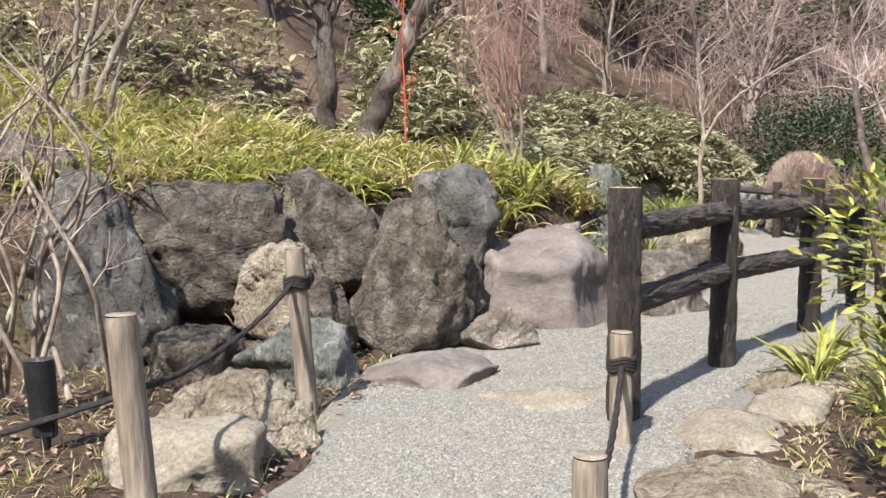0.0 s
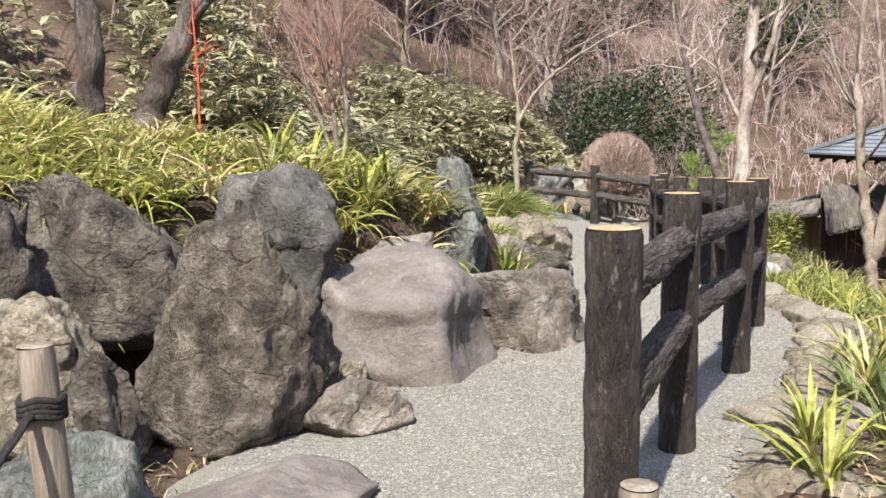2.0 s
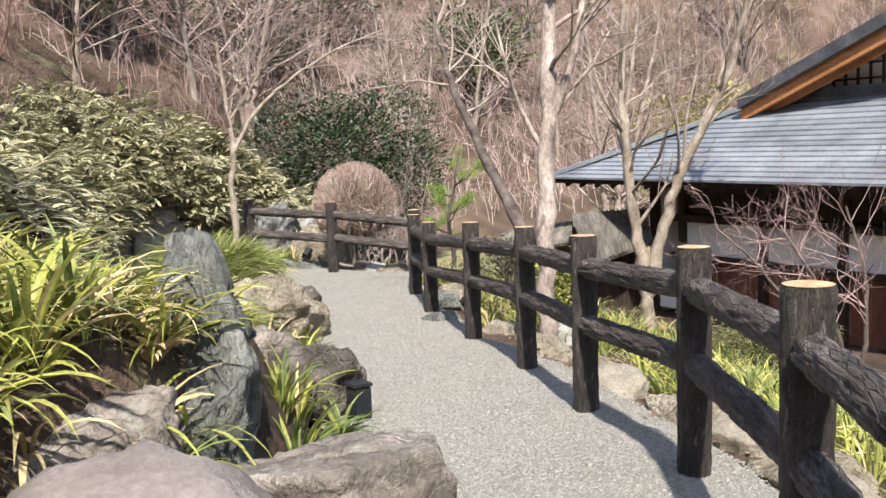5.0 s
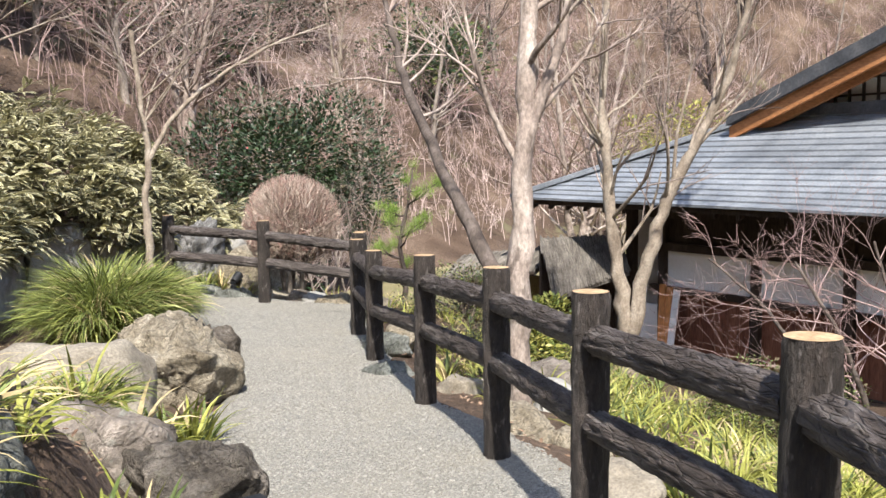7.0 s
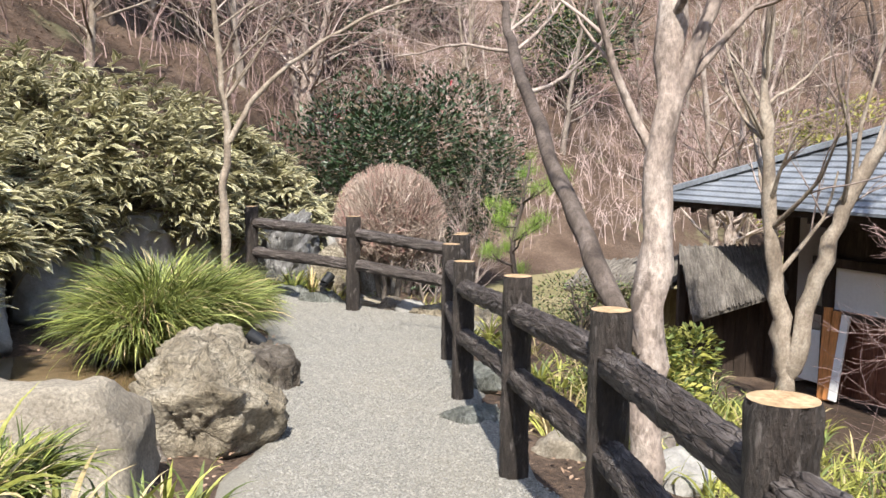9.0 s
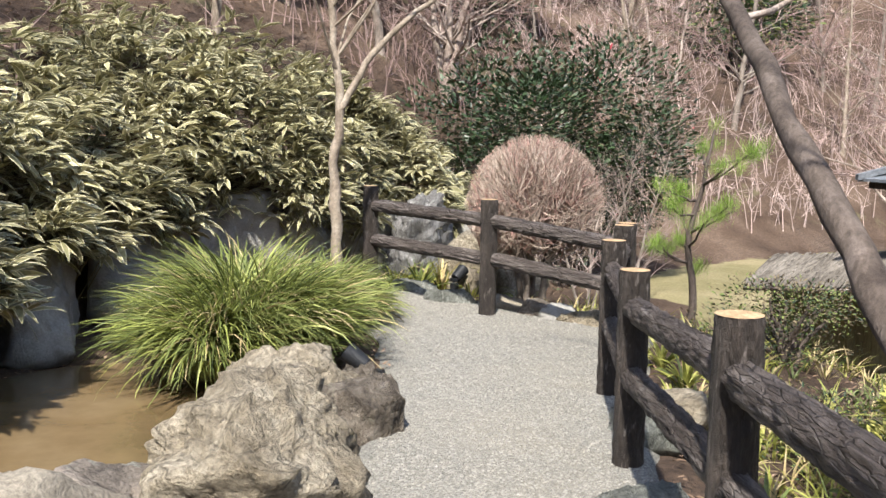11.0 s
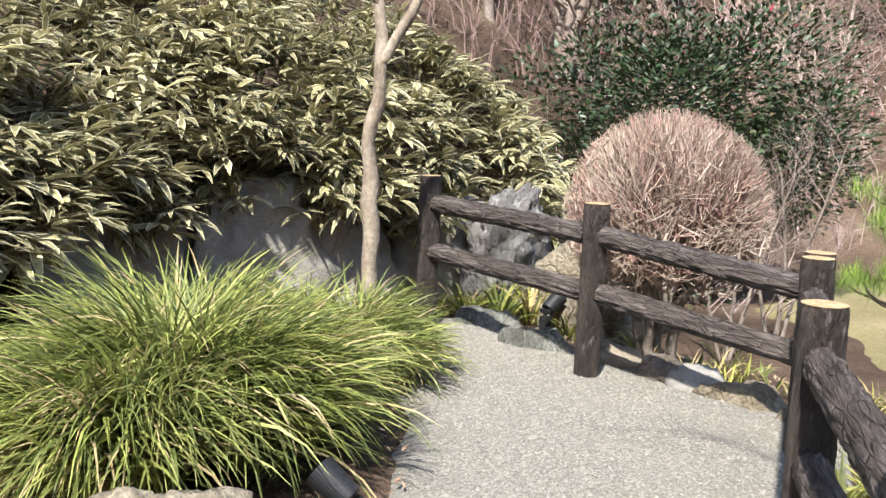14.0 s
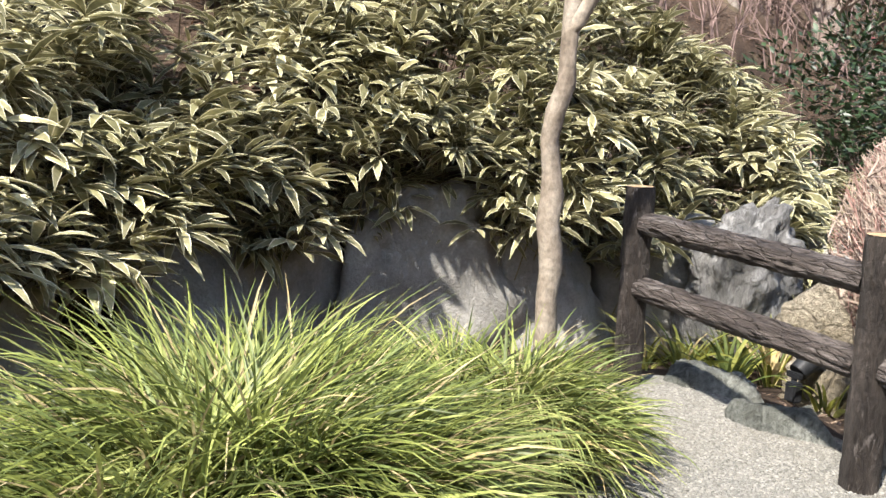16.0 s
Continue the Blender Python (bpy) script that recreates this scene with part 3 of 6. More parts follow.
def pebbles(name, n, seed):
    """Loose crushed stones lying on the path."""
    r = np.random.default_rng(seed)
    y = 1.5 + 18.5 * r.random(n) ** 1.25
    f = r.uniform(0.02, 0.98, n)
    x = np.interp(y, ys, lx) * (1 - f) + np.interp(y, ys, rx) * f
    z = path_z(y) + 0.012 * wobble(x, y, 2.9) + 0.006
    s = r.uniform(0.0032, 0.0075, n) * (1 + 0.5 * (r.random(n) < 0.1))
    D = np.array([(1, 1, -.4), (-1, 1, -.5), (-1, -1, -.4), (1, -1, -.5), (.7, .6, .6), (-.6, .7, .7), (-.7, -.6, .5), (.6, -.7, .7)])
    F = np.array([(4, 5, 6, 7), (0, 1, 5, 4), (1, 2, 6, 5), (2, 3, 7, 6), (3, 0, 4, 7)])
    V = D[None] * s[:, None, None] * r.uniform(0.6, 1.3, (n, 8, 3))
    a = r.uniform(0, 6.28, n)
    c, d = np.cos(a)[:, None], np.sin(a)[:, None]
    V = np.stack([V[..., 0] * c - V[..., 1] * d + x[:, None], V[..., 0] * d + V[..., 1] * c + y[:, None], V[..., 2] * 0.7 + z[:, None] + 0.001], -1)
    Q = (np.arange(n) * 8)[:, None, None] + F[None]
    ob = new(name, quads(name, V.reshape(-1, 3), Q.reshape(-1, 4), None, [PEBBLE]))
    return tagged(ob, "loose pale grey crushed gravel covering the footpath", "gravel", kind="stuff")


pebbles("gravel", 125000, 3)


# ---------------------------------------------------------------- boulders
def boulder(name, c, s, mat, label, seed, rz=0.0, tilt=(0, 0), sub=5, facets=13, rough=0.055, blocky=0.5, group="", point=None):
    """A weathered rock: a squarish block cut by random planes, with ridged relief. c is the base centre, s the full size."""
    r = random.Random(seed)
    bm = bmesh.new()
    bmesh.ops.create_icosphere(bm, subdivisions=sub, radius=1.0)
    planes = []
    for k in range(facets):
        v = Vector((r.gauss(0, 1), r.gauss(0, 1), r.gauss(0, 0.8))).normalized()
        planes.append((v, r.uniform(0.52, 0.86) + 0.16 * (abs(v.x) + abs(v.y) + abs(v.z) - 1)))
    off = Vector((r.uniform(-50, 50), r.uniform(-50, 50), r.uniform(-50, 50)))
    p = 2.6 + 4.0 * blocky
    skew = (r.uniform(-0.15, 0.15), r.uniform(-0.15, 0.15))
    taper = r.uniform(0.05, 0.22)
    if point is not None:
        taper, skew = point, (0.12, 0.0)
    for v in bm.verts:
        d = v.co.normalized()
        acc = abs(d.x) ** p + abs(d.y) ** p + abs(d.z) ** p
        rad = acc ** (-1 / p)
        cut = 0.0
        for n, k in planes:
            t = n.dot(d)
            if t > 0.1:
                cut += (t * rad / k) ** 44
        rad *= (1 + cut) ** (-1 / 44)
        q = Vector((d.x * s[0] / 2, d.y * s[1] / 2, d.z * s[2] / 2)) * rad
        ridge = noise.ridged_multi_fractal(q * 2.2 + off, 1.0, 2.2, 5, 0.9, 1.8) - 1.1
        f = noise.fractal(q * 7.0 - off, 0.8, 2.1, 4)
        big = noise.noise(q * 1.7 + off * 0.5)
        nrm = Vector((d.x / s[0], d.y / s[1], d.z / s[2])).normalized()
        chip = 0.0
        for fq, am in ((3.2, 0.55), (8.0, 0.22)):
            w = q * fq + off + noise.noise_vector(q * fq * 0.8) * 0.35
            cell = noise.voronoi(w)[1][0]
            chip += am * (w - cell).dot(noise.noise_vector(cell * 3.7 + off)) + am * 0.45 * noise.noise(cell * 5.3)
        q += nrm * (rough * (2.9 * chip + 0.35 * ridge + 0.35 * f + 0.25 * noise.fractal(q * 19.0, 0.7, 2.1, 2)) + 0.07 * big * min(s)) * min(1.2, 0.55 + 0.5 * max(s))
        if d.z < 0:
            flat = math.hypot(d.x, d.y)
            t = min(1.0, -d.z * 1.25)
            if flat > 1e-4:
                g = (1 - t ** 5) ** 0.5 * min(1.35, 1 / max(flat, 0.35))
                q.x, q.y = q.x * g, q.y * g
            q.z = -t * s[2] / 2
        w = 1 - taper * (q.z / s[2] + 0.2)
        q.x, q.y = q.x * w + skew[0] * q.z, q.y * w + skew[1] * q.z
        v.co = q
    lo = [min(v.co[i] for v in bm.verts) for i in range(3)]
    hi = [max(v.co[i] for v in bm.verts) for i in range(3)]
    for v in bm.verts:
        v.co = Vector([((v.co[i] - lo[i]) / (hi[i] - lo[i]) - 0.5) * s[i] for i in range(3)])
    m = Euler((radians(tilt[0]), radians(tilt[1]), radians(rz))).to_matrix()
    for v in bm.verts:
        v.co = m @ v.co + Vector((0, 0, s[2] / 2))
    ob = new(name, from_bm(name, bm, mat, True))
    ob.location = c
    return tagged(ob, label, "rock", group)


WALLROCK = "boulders of the retaining bank"
boulder("boulder", (-2.95, 6.5, -0.1), (1.15, 0.95, 1.62), ROCK_DARK, "large dark grey weathered boulder behind the bare shrub", 11, 20, (0, 6))
boulder("boulder", (-2.27, 6.1, -0.15), (0.95, 0.9, 1.4), ROCK_BLUE, "tall blue-grey boulder with a slanting edge beside the bare shrub", 111, 12, (0, -14), rough=0.06, blocky=0.5, point=0.5)
boulder("boulder", (-1.66, 6.98, 0.12), (1.2, 0.8, 1.02), ROCK_DARK, "dark flat-topped squared boulder set in the bank", 12, 4, facets=4, rough=0.06, blocky=1.3, group=WALLROCK)
boulder("boulder", (-0.9, 7.5, 0.22), (1.22, 0.85, 0.98), ROCK_DARK, "rough dark grey squared boulder in the bank", 314, -6, (0, 4), facets=7, rough=0.06, blocky=1.0, group=WALLROCK)
boulder("boulder", (-0.18, 6.68, -0.14), (1.06, 0.85, 1.22), ROCK_BROWN, "tall craggy brown-grey boulder leaning on the bank", 15, 12, (-10, -5), rough=0.075, blocky=0.35, facets=9, point=0.62, group=WALLROCK)
boulder("boulder", (0.1, 7.9, 0.1), (0.82, 0.75, 1.12), ROCK_BLUE, "dark grey boulder with moss below the grasses", 16, 10, facets=7, rough=0.055, blocky=1.0, group=WALLROCK)
boulder("boulder", (0.86, 7.72, -0.22), (1.27, 1.05, 0.92), ROCK_MAUVE, "smooth rounded mauve-grey boulder beside the gravel path", 217, -12, (0, 5), facets=9, rough=0.03, blocky=0.12, group=WALLROCK)
boulder("boulder", (1.82, 8.45, -0.3), (1.0, 1.1, 0.78), ROCK_GREY, "broad flat-topped grey boulder beside the gravel path", 18, 25, rough=0.035, group=WALLROCK)
boulder("boulder", (-1.05, 6.2, 0.05), (0.62, 0.5, 0.7), ROCK_PALE, "pale leaning stone below the bank", 19, 10, (0, 14), group=WALLROCK)
boulder("boulder", (-0.72, 6.1, 0.0), (0.34, 0.34, 0.55), ROCK_DARK, "narrow dark upright stone", 20, 0, group=WALLROCK)
boulder("boulder", (-0.82, 5.55, -0.15), (0.72, 0.62, 0.52), ROCK_GREEN, "squared greenish grey stone block by the path", 21, -14, blocky=0.8, group=WALLROCK)
boulder("boulder", (-1.45, 5.55, -0.1), (0.6, 0.5, 0.42), ROCK_BROWN, "low brown stone half sunk in the bank", 22, 30)
boulder("boulder", (-0.95, 4.35, -0.12), (0.78, 0.75, 0.42), ROCK_PALE, "pale low stone with flaky ridges at the path edge", 23, 30, rough=0.07)
boulder("boulder", (-1.08, 3.78, -0.14), (0.7, 0.62, 0.36), ROCK_SLAB, "low rounded brown stone at the path edge", 24, 0, rough=0.025)
boulder("boulder", (0.36, 6.5, -0.06), (0.58, 0.4, 0.3), ROCK_GREY, "small smooth oval stone in front of the large boulders", 25, -8, rough=0.03)
boulder("stepping_stone", (-0.1, 5.5, -0.12), (0.86, 0.8, 0.25), ROCK_MAUVE, "wide flat grey stepping stone sunk in gravel", 26, 10, rough=0.02)
boulder("stepping_stone", (0.55, 4.95, -0.12), (0.9, 0.7, 0.18), ROCK_SLAB, "flat pale stepping stone dusted with gravel", 27, -20, rough=0.02)
EDGE = "flat edging stones beside the fence"
for k, (x, y, sx, sy, rz) in enumerate([(1.12, 3.55, 0.85, 0.65, 10), (1.3, 4.3, 0.55, 0.6, 30), (2.02, 5.35, 0.85, 0.6, -10), (2.55, 6.0, 0.75, 0.55, 20), (3.0, 6.6, 0.5, 0.6, -35), (1.72, 4.75, 0.6, 0.55, 15),
                                       (3.45, 7.15, 0.7, 0.6, -30), (3.8, 7.65, 0.5, 0.55, 10), (4.12, 8.1, 0.6, 0.7, -20), (4.4, 8.7, 0.45, 0.5, 0), (4.5, 9.2, 0.5, 0.9, -10), (5.0, 10.5, 0.55, 0.8, -15), (5.5, 12.0, 0.5, 0.8, -20)]):
    boulder("edging_stone", (x, y, float(path_z(y)) - 0.14), (sx, sy, 0.24), ROCK_SLAB if k % 2 else ROCK_PALE, "flat weathered edging stone beside the path", 40 + k, rz, rough=0.035, sub=4, group=EDGE)
boulder("boulder", (1.6, 9.5, -0.05), (0.62, 0.95, 1.25), ROCK_GREEN, "upright blue-green slab of stone among the grasses", 28, -8, (-10, 8), rough=0.06, blocky=0.8)
boulder("boulder", (-0.25, 13.6, h1(-0.25, 13.6) - 0.1), (0.66, 0.55, 1.5), ROCK_WALL, "pale upright stone on the slope above the trunks", 237, 15, (0, 5), rough=0.05, blocky=0.8)
boulder("boulder", (1.0, 8.85, -0.05), (1.0, 0.55, 0.72), ROCK_GREY, "grey stone half buried below the strap-leaf plants", 37, 25, group=WALLROCK)
boulder("boulder", (0.5, 8.42, 0.28), (0.3, 0.26, 0.26), ROCK_PALE, "small pale stone lodged between boulders", 38, 20, sub=4)
boulder("boulder", (0.42, 7.2, -0.05), (0.24, 0.2, 0.2), ROCK_PALE, "small pale stone between the large boulders", 39, 20, sub=4)
boulder("boulder", (1.9, 10.6, 0.05), (0.6, 0.7, 0.7), ROCK_BROWN, "brown stone half hidden in grass", 29, 20)
boulder("boulder", (2.55, 11.6, -0.3), (0.8, 0.8, 0.66), ROCK_GREY, "grey-green stone beside the path", 30, 10)
boulder("boulder", (2.85, 11.15, -0.32), (0.55, 0.7, 0.55), ROCK_DARK, "brown-grey stone at the path edge", 31, 30)
boulder("boulder", (2.3, 11.0, -0.25), (0.45, 0.45, 0.6), ROCK_PALE, "small pale brown stone in grass", 32, 0)
boulder("boulder", (2.82, 13.3, -0.45), (1.6, 1.15, 0.8), ROCK_SLAB, "smooth flat pale grey boulder near the pond", 33, 15, rough=0.02)
boulder("boulder", (4.0, 14.6, -0.55), (1.0, 1.6, 0.8), ROCK_PALE, "large craggy pale boulder at the path edge", 34, -18, rough=0.075, blocky=0.3, facets=18)
boulder("boulder", (4.82, 16.3, -0.6), (0.42, 0.42, 0.42), ROCK_BROWN, "small brown stone beside the garden spotlight", 135, 20, rough=0.08)
boulder("boulder", (4.3, 15.85, -0.6), (0.85, 0.9, 0.68), ROCK_PALE, "craggy pale stone by the grass clump", 35, 10, rough=0.06, facets=18)
boulder("boulder", (4.62, 15.62, -0.6), (0.5, 0.55, 0.52), ROCK_BROWN, "rounded brown stone beside the pale rocks", 136, 40, rough=0.04)
boulder("boulder", (3.85, 15.35, -0.6), (0.6, 0.5, 0.42), ROCK_PALE, "low pale stone at the pond edge", 137, 70, rough=0.04)
boulder("boulder", (3.3, 14.2, -0.5), (0.7, 0.6, 0.5), ROCK_GREY, "low grey stone at the pond edge", 36, 10)

# ---------------------------------------------------------------- fence
def bark_log(name, p0, p1, r, seed, mat, rings=22, sides=26, depth=0.07, ends=True, grain=(3.0, 7.0)):
    """A log with a rugged bark surface from p0 to p1, as a mesh in local space of p0."""
    p0, p1 = Vector(p0), Vector(p1)
    ax = p1 - p0
    ln = ax.length
    q = ax.to_track_quat("Z", "Y").to_matrix()
    off = Vector((seed * 7.31, seed * 3.17, seed * 1.93))
    V, Q = [], []
    for i in range(rings + 1):
        z = ln * i / rings
        for j in range(sides):
            a = 2 * math.pi * j / sides
            d = Vector((math.cos(a), math.sin(a), 0))
            n1 = noise.noise(Vector((d.x * 1.5, d.y * 1.5, z * 3.0)) + off)
            q2 = Vector((d.x * grain[0], d.y * grain[0], z * grain[1])) + off
            n2 = abs(noise.noise(q2 + Vector((1, 1, 0)) * noise.noise(q2 * 0.7) * 0.6))
            n3 = noise.noise(Vector((d.x * 9, d.y * 9, z * 22)) + off)
            rad = r * (1 + depth * (min(1.0, n2 * 2.6) - 0.75) + 0.03 * n1 + depth * 0.25 * n3)
            if ends and i in (0, rings):
                rad *= 0.93
            V.append(q @ (d * rad + Vector((0, 0, z))))
    for i in range(rings):
        for j in range(sides):
            Q.append((i * sides + j, i * sides + (j + 1) % sides, (i + 1) * sides + (j + 1) % sides, (i + 1) * sides + j))
    return quads(name, [tuple(v) for v in V], Q, None, [mat], True)


def disc(name, r, mat, seed, sides=26):
    bm = bmesh.new()
    bmesh.ops.create_circle(bm, cap_ends=True, segments=sides, radius=r)
    g = bmesh.ops.inset_region(bm, faces=bm.faces[:], thickness=r * 0.12, depth=0.004)
    return from_bm(name, bm, mat)


def fence_run(name, posts, label, seed, tops):
    run = holder(name)
    tagged(run, label, "fence")
    zs = [float(path_z(y)) if y < 17 else -0.41 for x, y in posts]
    hs = []
    for k, (x, y) in enumerate(posts):
        top = tops[k]
        hs.append(top)
        z0 = zs[k] - 0.15
        me = bark_log("post", (0, 0, 0), (0, 0, top - z0), 0.082, seed + k, BARK_FENCE, rings=60, sides=30, depth=0.1)
        p = part("post", me, run, "dark brown bark-textured post", (x, y, z0))
        part("cut_top", disc("cut_top", 0.077, CUT_WOOD, k), p, "pale sawn top of the post", (0, 0, top - z0 - 0.004))
    for k in range(len(posts) - 1):
        a, b = Vector((*posts[k], 0)), Vector((*posts[k + 1], 0))
        u = (b - a).normalized() * 0.06
        for drop, rr in ((0.2, 0.066), (0.56, 0.066)):
            p0 = a + u + Vector((0, 0, hs[k] - drop))
            p1 = b - u + Vector((0, 0, hs[k + 1] - drop))
            me = bark_log("rail", (0, 0, 0), (0, 0, (p1 - p0).length), rr, seed + k * 3.3 + drop, RAIL_BARK, rings=84, sides=44, depth=0.2, grain=(5.8, 4.6))
            rail = part("rail", me, run, "dark wavy-grained round rail", p0)
            rail.rotation_euler = (p1 - p0).to_track_quat("Z", "Y").to_euler()
    return run


fence_run("fence", POSTS, "dark brown two-rail log fence lining the gravel path", 1.0, [1.13, 1.13, 1.09, 1.02, 0.94, 0.86, 0.78, 0.64, 0.63, 0.58])
fence_run("fence", POSTS_END, "dark brown two-rail log fence closing the path's bend", 31.0, [0.57, 0.69, 0.74])


# ---------------------------------------------------------------- roped stakes
def stake(x, y, z0, z1, r, seed, lean=(0, 0)):
    ob = holder("stake", (x, y, z0))
    tagged(ob, "weathered pale wooden stake carrying the black rope", "stake", "roped stakes")
    p1 = Vector((lean[0], lean[1], z1 - z0))
    part("shaft", bark_log("shaft", (0, 0, 0), p1, r, seed, STAKE_WOOD, rings=30, sides=20, depth=0.03), ob)
    part("cut_top", disc("cut_top", r * 0.93, STAKE_WOOD, seed), ob, "grey sawn stake top", p1)
    return ob


stake(-0.69, 4.78, -0.1, 0.83, 0.052, 2, (-0.06, 0.02))
stake(-1.03, 3.2, -0.1, 0.765, 0.055, 3, (-0.06, 0.0))
stake(0.79, 4.2, -0.1, 0.5, 0.052, 4)
stake(0.373, 2.4, -0.1, 0.52, 0.047, 5)


def rope(points, r, label, sag=0.0, n=26):
    """A twisted rope hanging through the given points."""
    P = []
    for a, b in zip(points, points[1:]):
        a, b = np.array(a), np.array(b)
        for t in np.linspace(0, 1, n):
            p = a * (1 - t) + b * t
            p[2] -= sag * 4 * t * (1 - t)
            P.append(p)
    P = np.array(P)
    ph = np.arange(len(P)) * 1.1
    strands = []
    for k in range(3):
        o = np.stack([np.cos(ph + k * 2.09), np.sin(ph + k * 2.09), np.sin(ph + k * 2.09) * 0.6], 1) * r * 0.5
        strands.append((P + o, np.full(len(P), r * 0.62)))
    V, Q = tubes(strands, 6)
    return tagged(new("rope", quads("rope", V, Q, None, [ROPE], True)), label, "rope", "black boundary rope")


def knot(x, y, z, r):
    a = np.linspace(0, 4 * 2 * np.pi, 80)
    P = np.stack([x + r * np.cos(a), y + r * np.sin(a), z + np.linspace(-0.03, 0.03, 80) + 0.008 * np.sin(a * 3)], 1)
    V, Q = tubes([(P, np.full(80, 0.011))], 6)
    tagged(new("rope_knot", quads("rope_knot", V, Q, None, [ROPE], True)), "black rope coiled and knotted round a stake", "rope", "black boundary rope")


rope([(-2.9, 2.9, 0.16), (-1.07, 3.2, 0.5)], 0.013, "black rope sagging towards a wooden stake", 0.06)
rope([(-1.07, 3.2, 0.5), (-0.75, 4.78, 0.67)], 0.013, "black rope slung between two wooden stakes", 0.08)
rope([(0.78, 4.14, 0.36), (0.373, 2.44, 0.45)], 0.013, "black rope hanging slack beside the gravel", 0.17)
knot(-0.74, 4.79, 0.66, 0.058)
knot(0.79, 4.2, 0.36, 0.058)


# ---------------------------------------------------------------- garden lamps
def cyl(name, r0, r1, h, mat, parent, label="", loc=(0, 0, 0), rot=None, seg=28):
    bm = bmesh.new()
    bmesh.ops.create_cone(bm, cap_ends=True, segments=seg, radius1=r0, radius2=r1, depth=h)
    es = [e for e in bm.edges if len(e.link_faces) == 2 and e.calc_face_angle(0) > 1.0]
    bmesh.ops.bevel(bm, geom=es, offset=min(r0, r1) * 0.08, segments=2, affect="EDGES")
    for v in bm.verts:
        v.co.z += h / 2
    ob = part(name, from_bm(name, bm, mat), parent, label, loc)
    if rot:
        ob.rotation_euler = [radians(a) for a in rot]
    return ob


def spot_lamp(x, y, z, rz, big=1.0, label="small black garden spotlight on a stake"):
    ob = holder("garden_spotlight", (x, y, z))
    ob.rotation_euler = (0, 0, radians(rz))
    tagged(ob, label, "lamp")
    cyl("stake", 0.012 * big, 0.016 * big, 0.12 * big, BLACK, ob)
    box("bracket", (0, 0, 0.12 * big), (0.09 * big, 0.03 * big, 0.03 * big), BLACK, ob, 0.005)
    h = cyl("lamp_head", 0.05 * big, 0.062 * big, 0.15 * big, BLACK, ob, "", (0, 0.02, 0.13 * big), (-55, 0, 0))
    part("lens", disc("lens", 0.052 * big, LENS, 1), h, "dark glass lens", (0, 0, 0.151 * big))
    box("cable_box", (0.05 * big, -0.05 * big, 0.05 * big), (0.07 * big, 0.06 * big, 0.1 * big), BLACK, ob, 0.008)
    return ob


bollard = holder("garden_lamp", (-1.77, 4.15, h1(-1.77, 4.15) - 0.03))
tagged(bollard, "black cylindrical garden uplight standing in dry grass", "lamp")
cyl("lamp_head", 0.062, 0.066, 0.27, BLACK, bollard, "", (0, 0, 0.16), (0, -3, 0))
part("lens", disc("lens", 0.058, LENS, 1), bollard, "dark glass lens", (-0.013, 0, 0.432))
box("bracket", (0.0, 0, 0.13), (0.1, 0.05, 0.09), BLACK, bollard, 0.008)
cyl("stake", 0.02, 0.025, 0.14, BLACK, bollard)
spot_lamp(4.9, 16.55, path_z(16.5) - 0.02, 60, 1.15)
spot_lamp(6.62, 20.05, -0.42, -60, 1.1, "black garden spotlight behind the fence")
lbox = holder("garden_light", (3.0, 10.75, -0.28))
tagged(lbox, "small black box-shaped garden light beside the path", "lamp")
box("lamp_body", (0, 0, 0.13), (0.13, 0.13, 0.26), BLACK, lbox, 0.012)
box("cap", (0, 0, 0.27), (0.145, 0.145, 0.025), BLACK, lbox, 0.006)

# ---------------------------------------------------------------- pond and far stones
pr = np.random.default_rng(2)
bm = bmesh.new()
ring = [bm.verts.new((3.1 + (0.95 + 0.1 * math.sin(3 * a)) * math.cos(a), 16.4 + (1.7 + 0.15 * math.cos(2 * a)) * math.sin(a), -0.5)) for a in np.linspace(0, 2 * np.pi, 40, endpoint=False)]
bm.faces.new(ring)
tagged(new("water", from_bm("water", bm, WATER)), "shallow muddy brown pond water", "water", kind="structure")

WALL = "smooth boulders of the wall below the bamboo grass"
for k, (x, y, sx, sy, sz, rz) in enumerate([(1.95, 17.3, 0.9, 1.5, 1.2, 18), (2.5, 18.75, 0.9, 1.6, 1.25, 22), (3.3, 20.15, 1.75, 0.9, 1.3, 52), (4.35, 20.9, 1.35, 0.85, 1.3, 30),
                                           (5.3, 21.3, 1.0, 0.8, 1.2, 24), (6.0, 21.6, 0.9, 0.8, 1.1, 22)]):
    boulder("boulder", (x, y, -0.65), (sx, sy, sz), ROCK_WALL, "smooth grey slab-like boulder in the shaded wall below bamboo grass", 160 + k, rz, (0, -5), facets=11, rough=0.045, blocky=0.45, group=WALL)
boulder("boulder", (6.55, 21.2, -0.6), (0.8, 0.6, 1.25), ROCK_STREAK, "tall white-streaked grey rock behind the fence", 70, 10, (0, 10), rough=0.08)
boulder("boulder", (7.3, 21.7, -0.65), (0.9, 0.7, 0.95), ROCK_WALL, "pale rock at the foot of the slope", 71, 30)
boulder("boulder", (7.35, 20.85, -0.75), (1.35, 1.0, 0.95), ROCK_PALE, "pale pinkish boulder behind the clipped shrub", 72, 10, rough=0.03)
boulder("boulder", (6.95, 20.3, -0.7), (0.6, 0.5, 0.5), ROCK_PALE, "pale stone beside the planting", 73, 40)
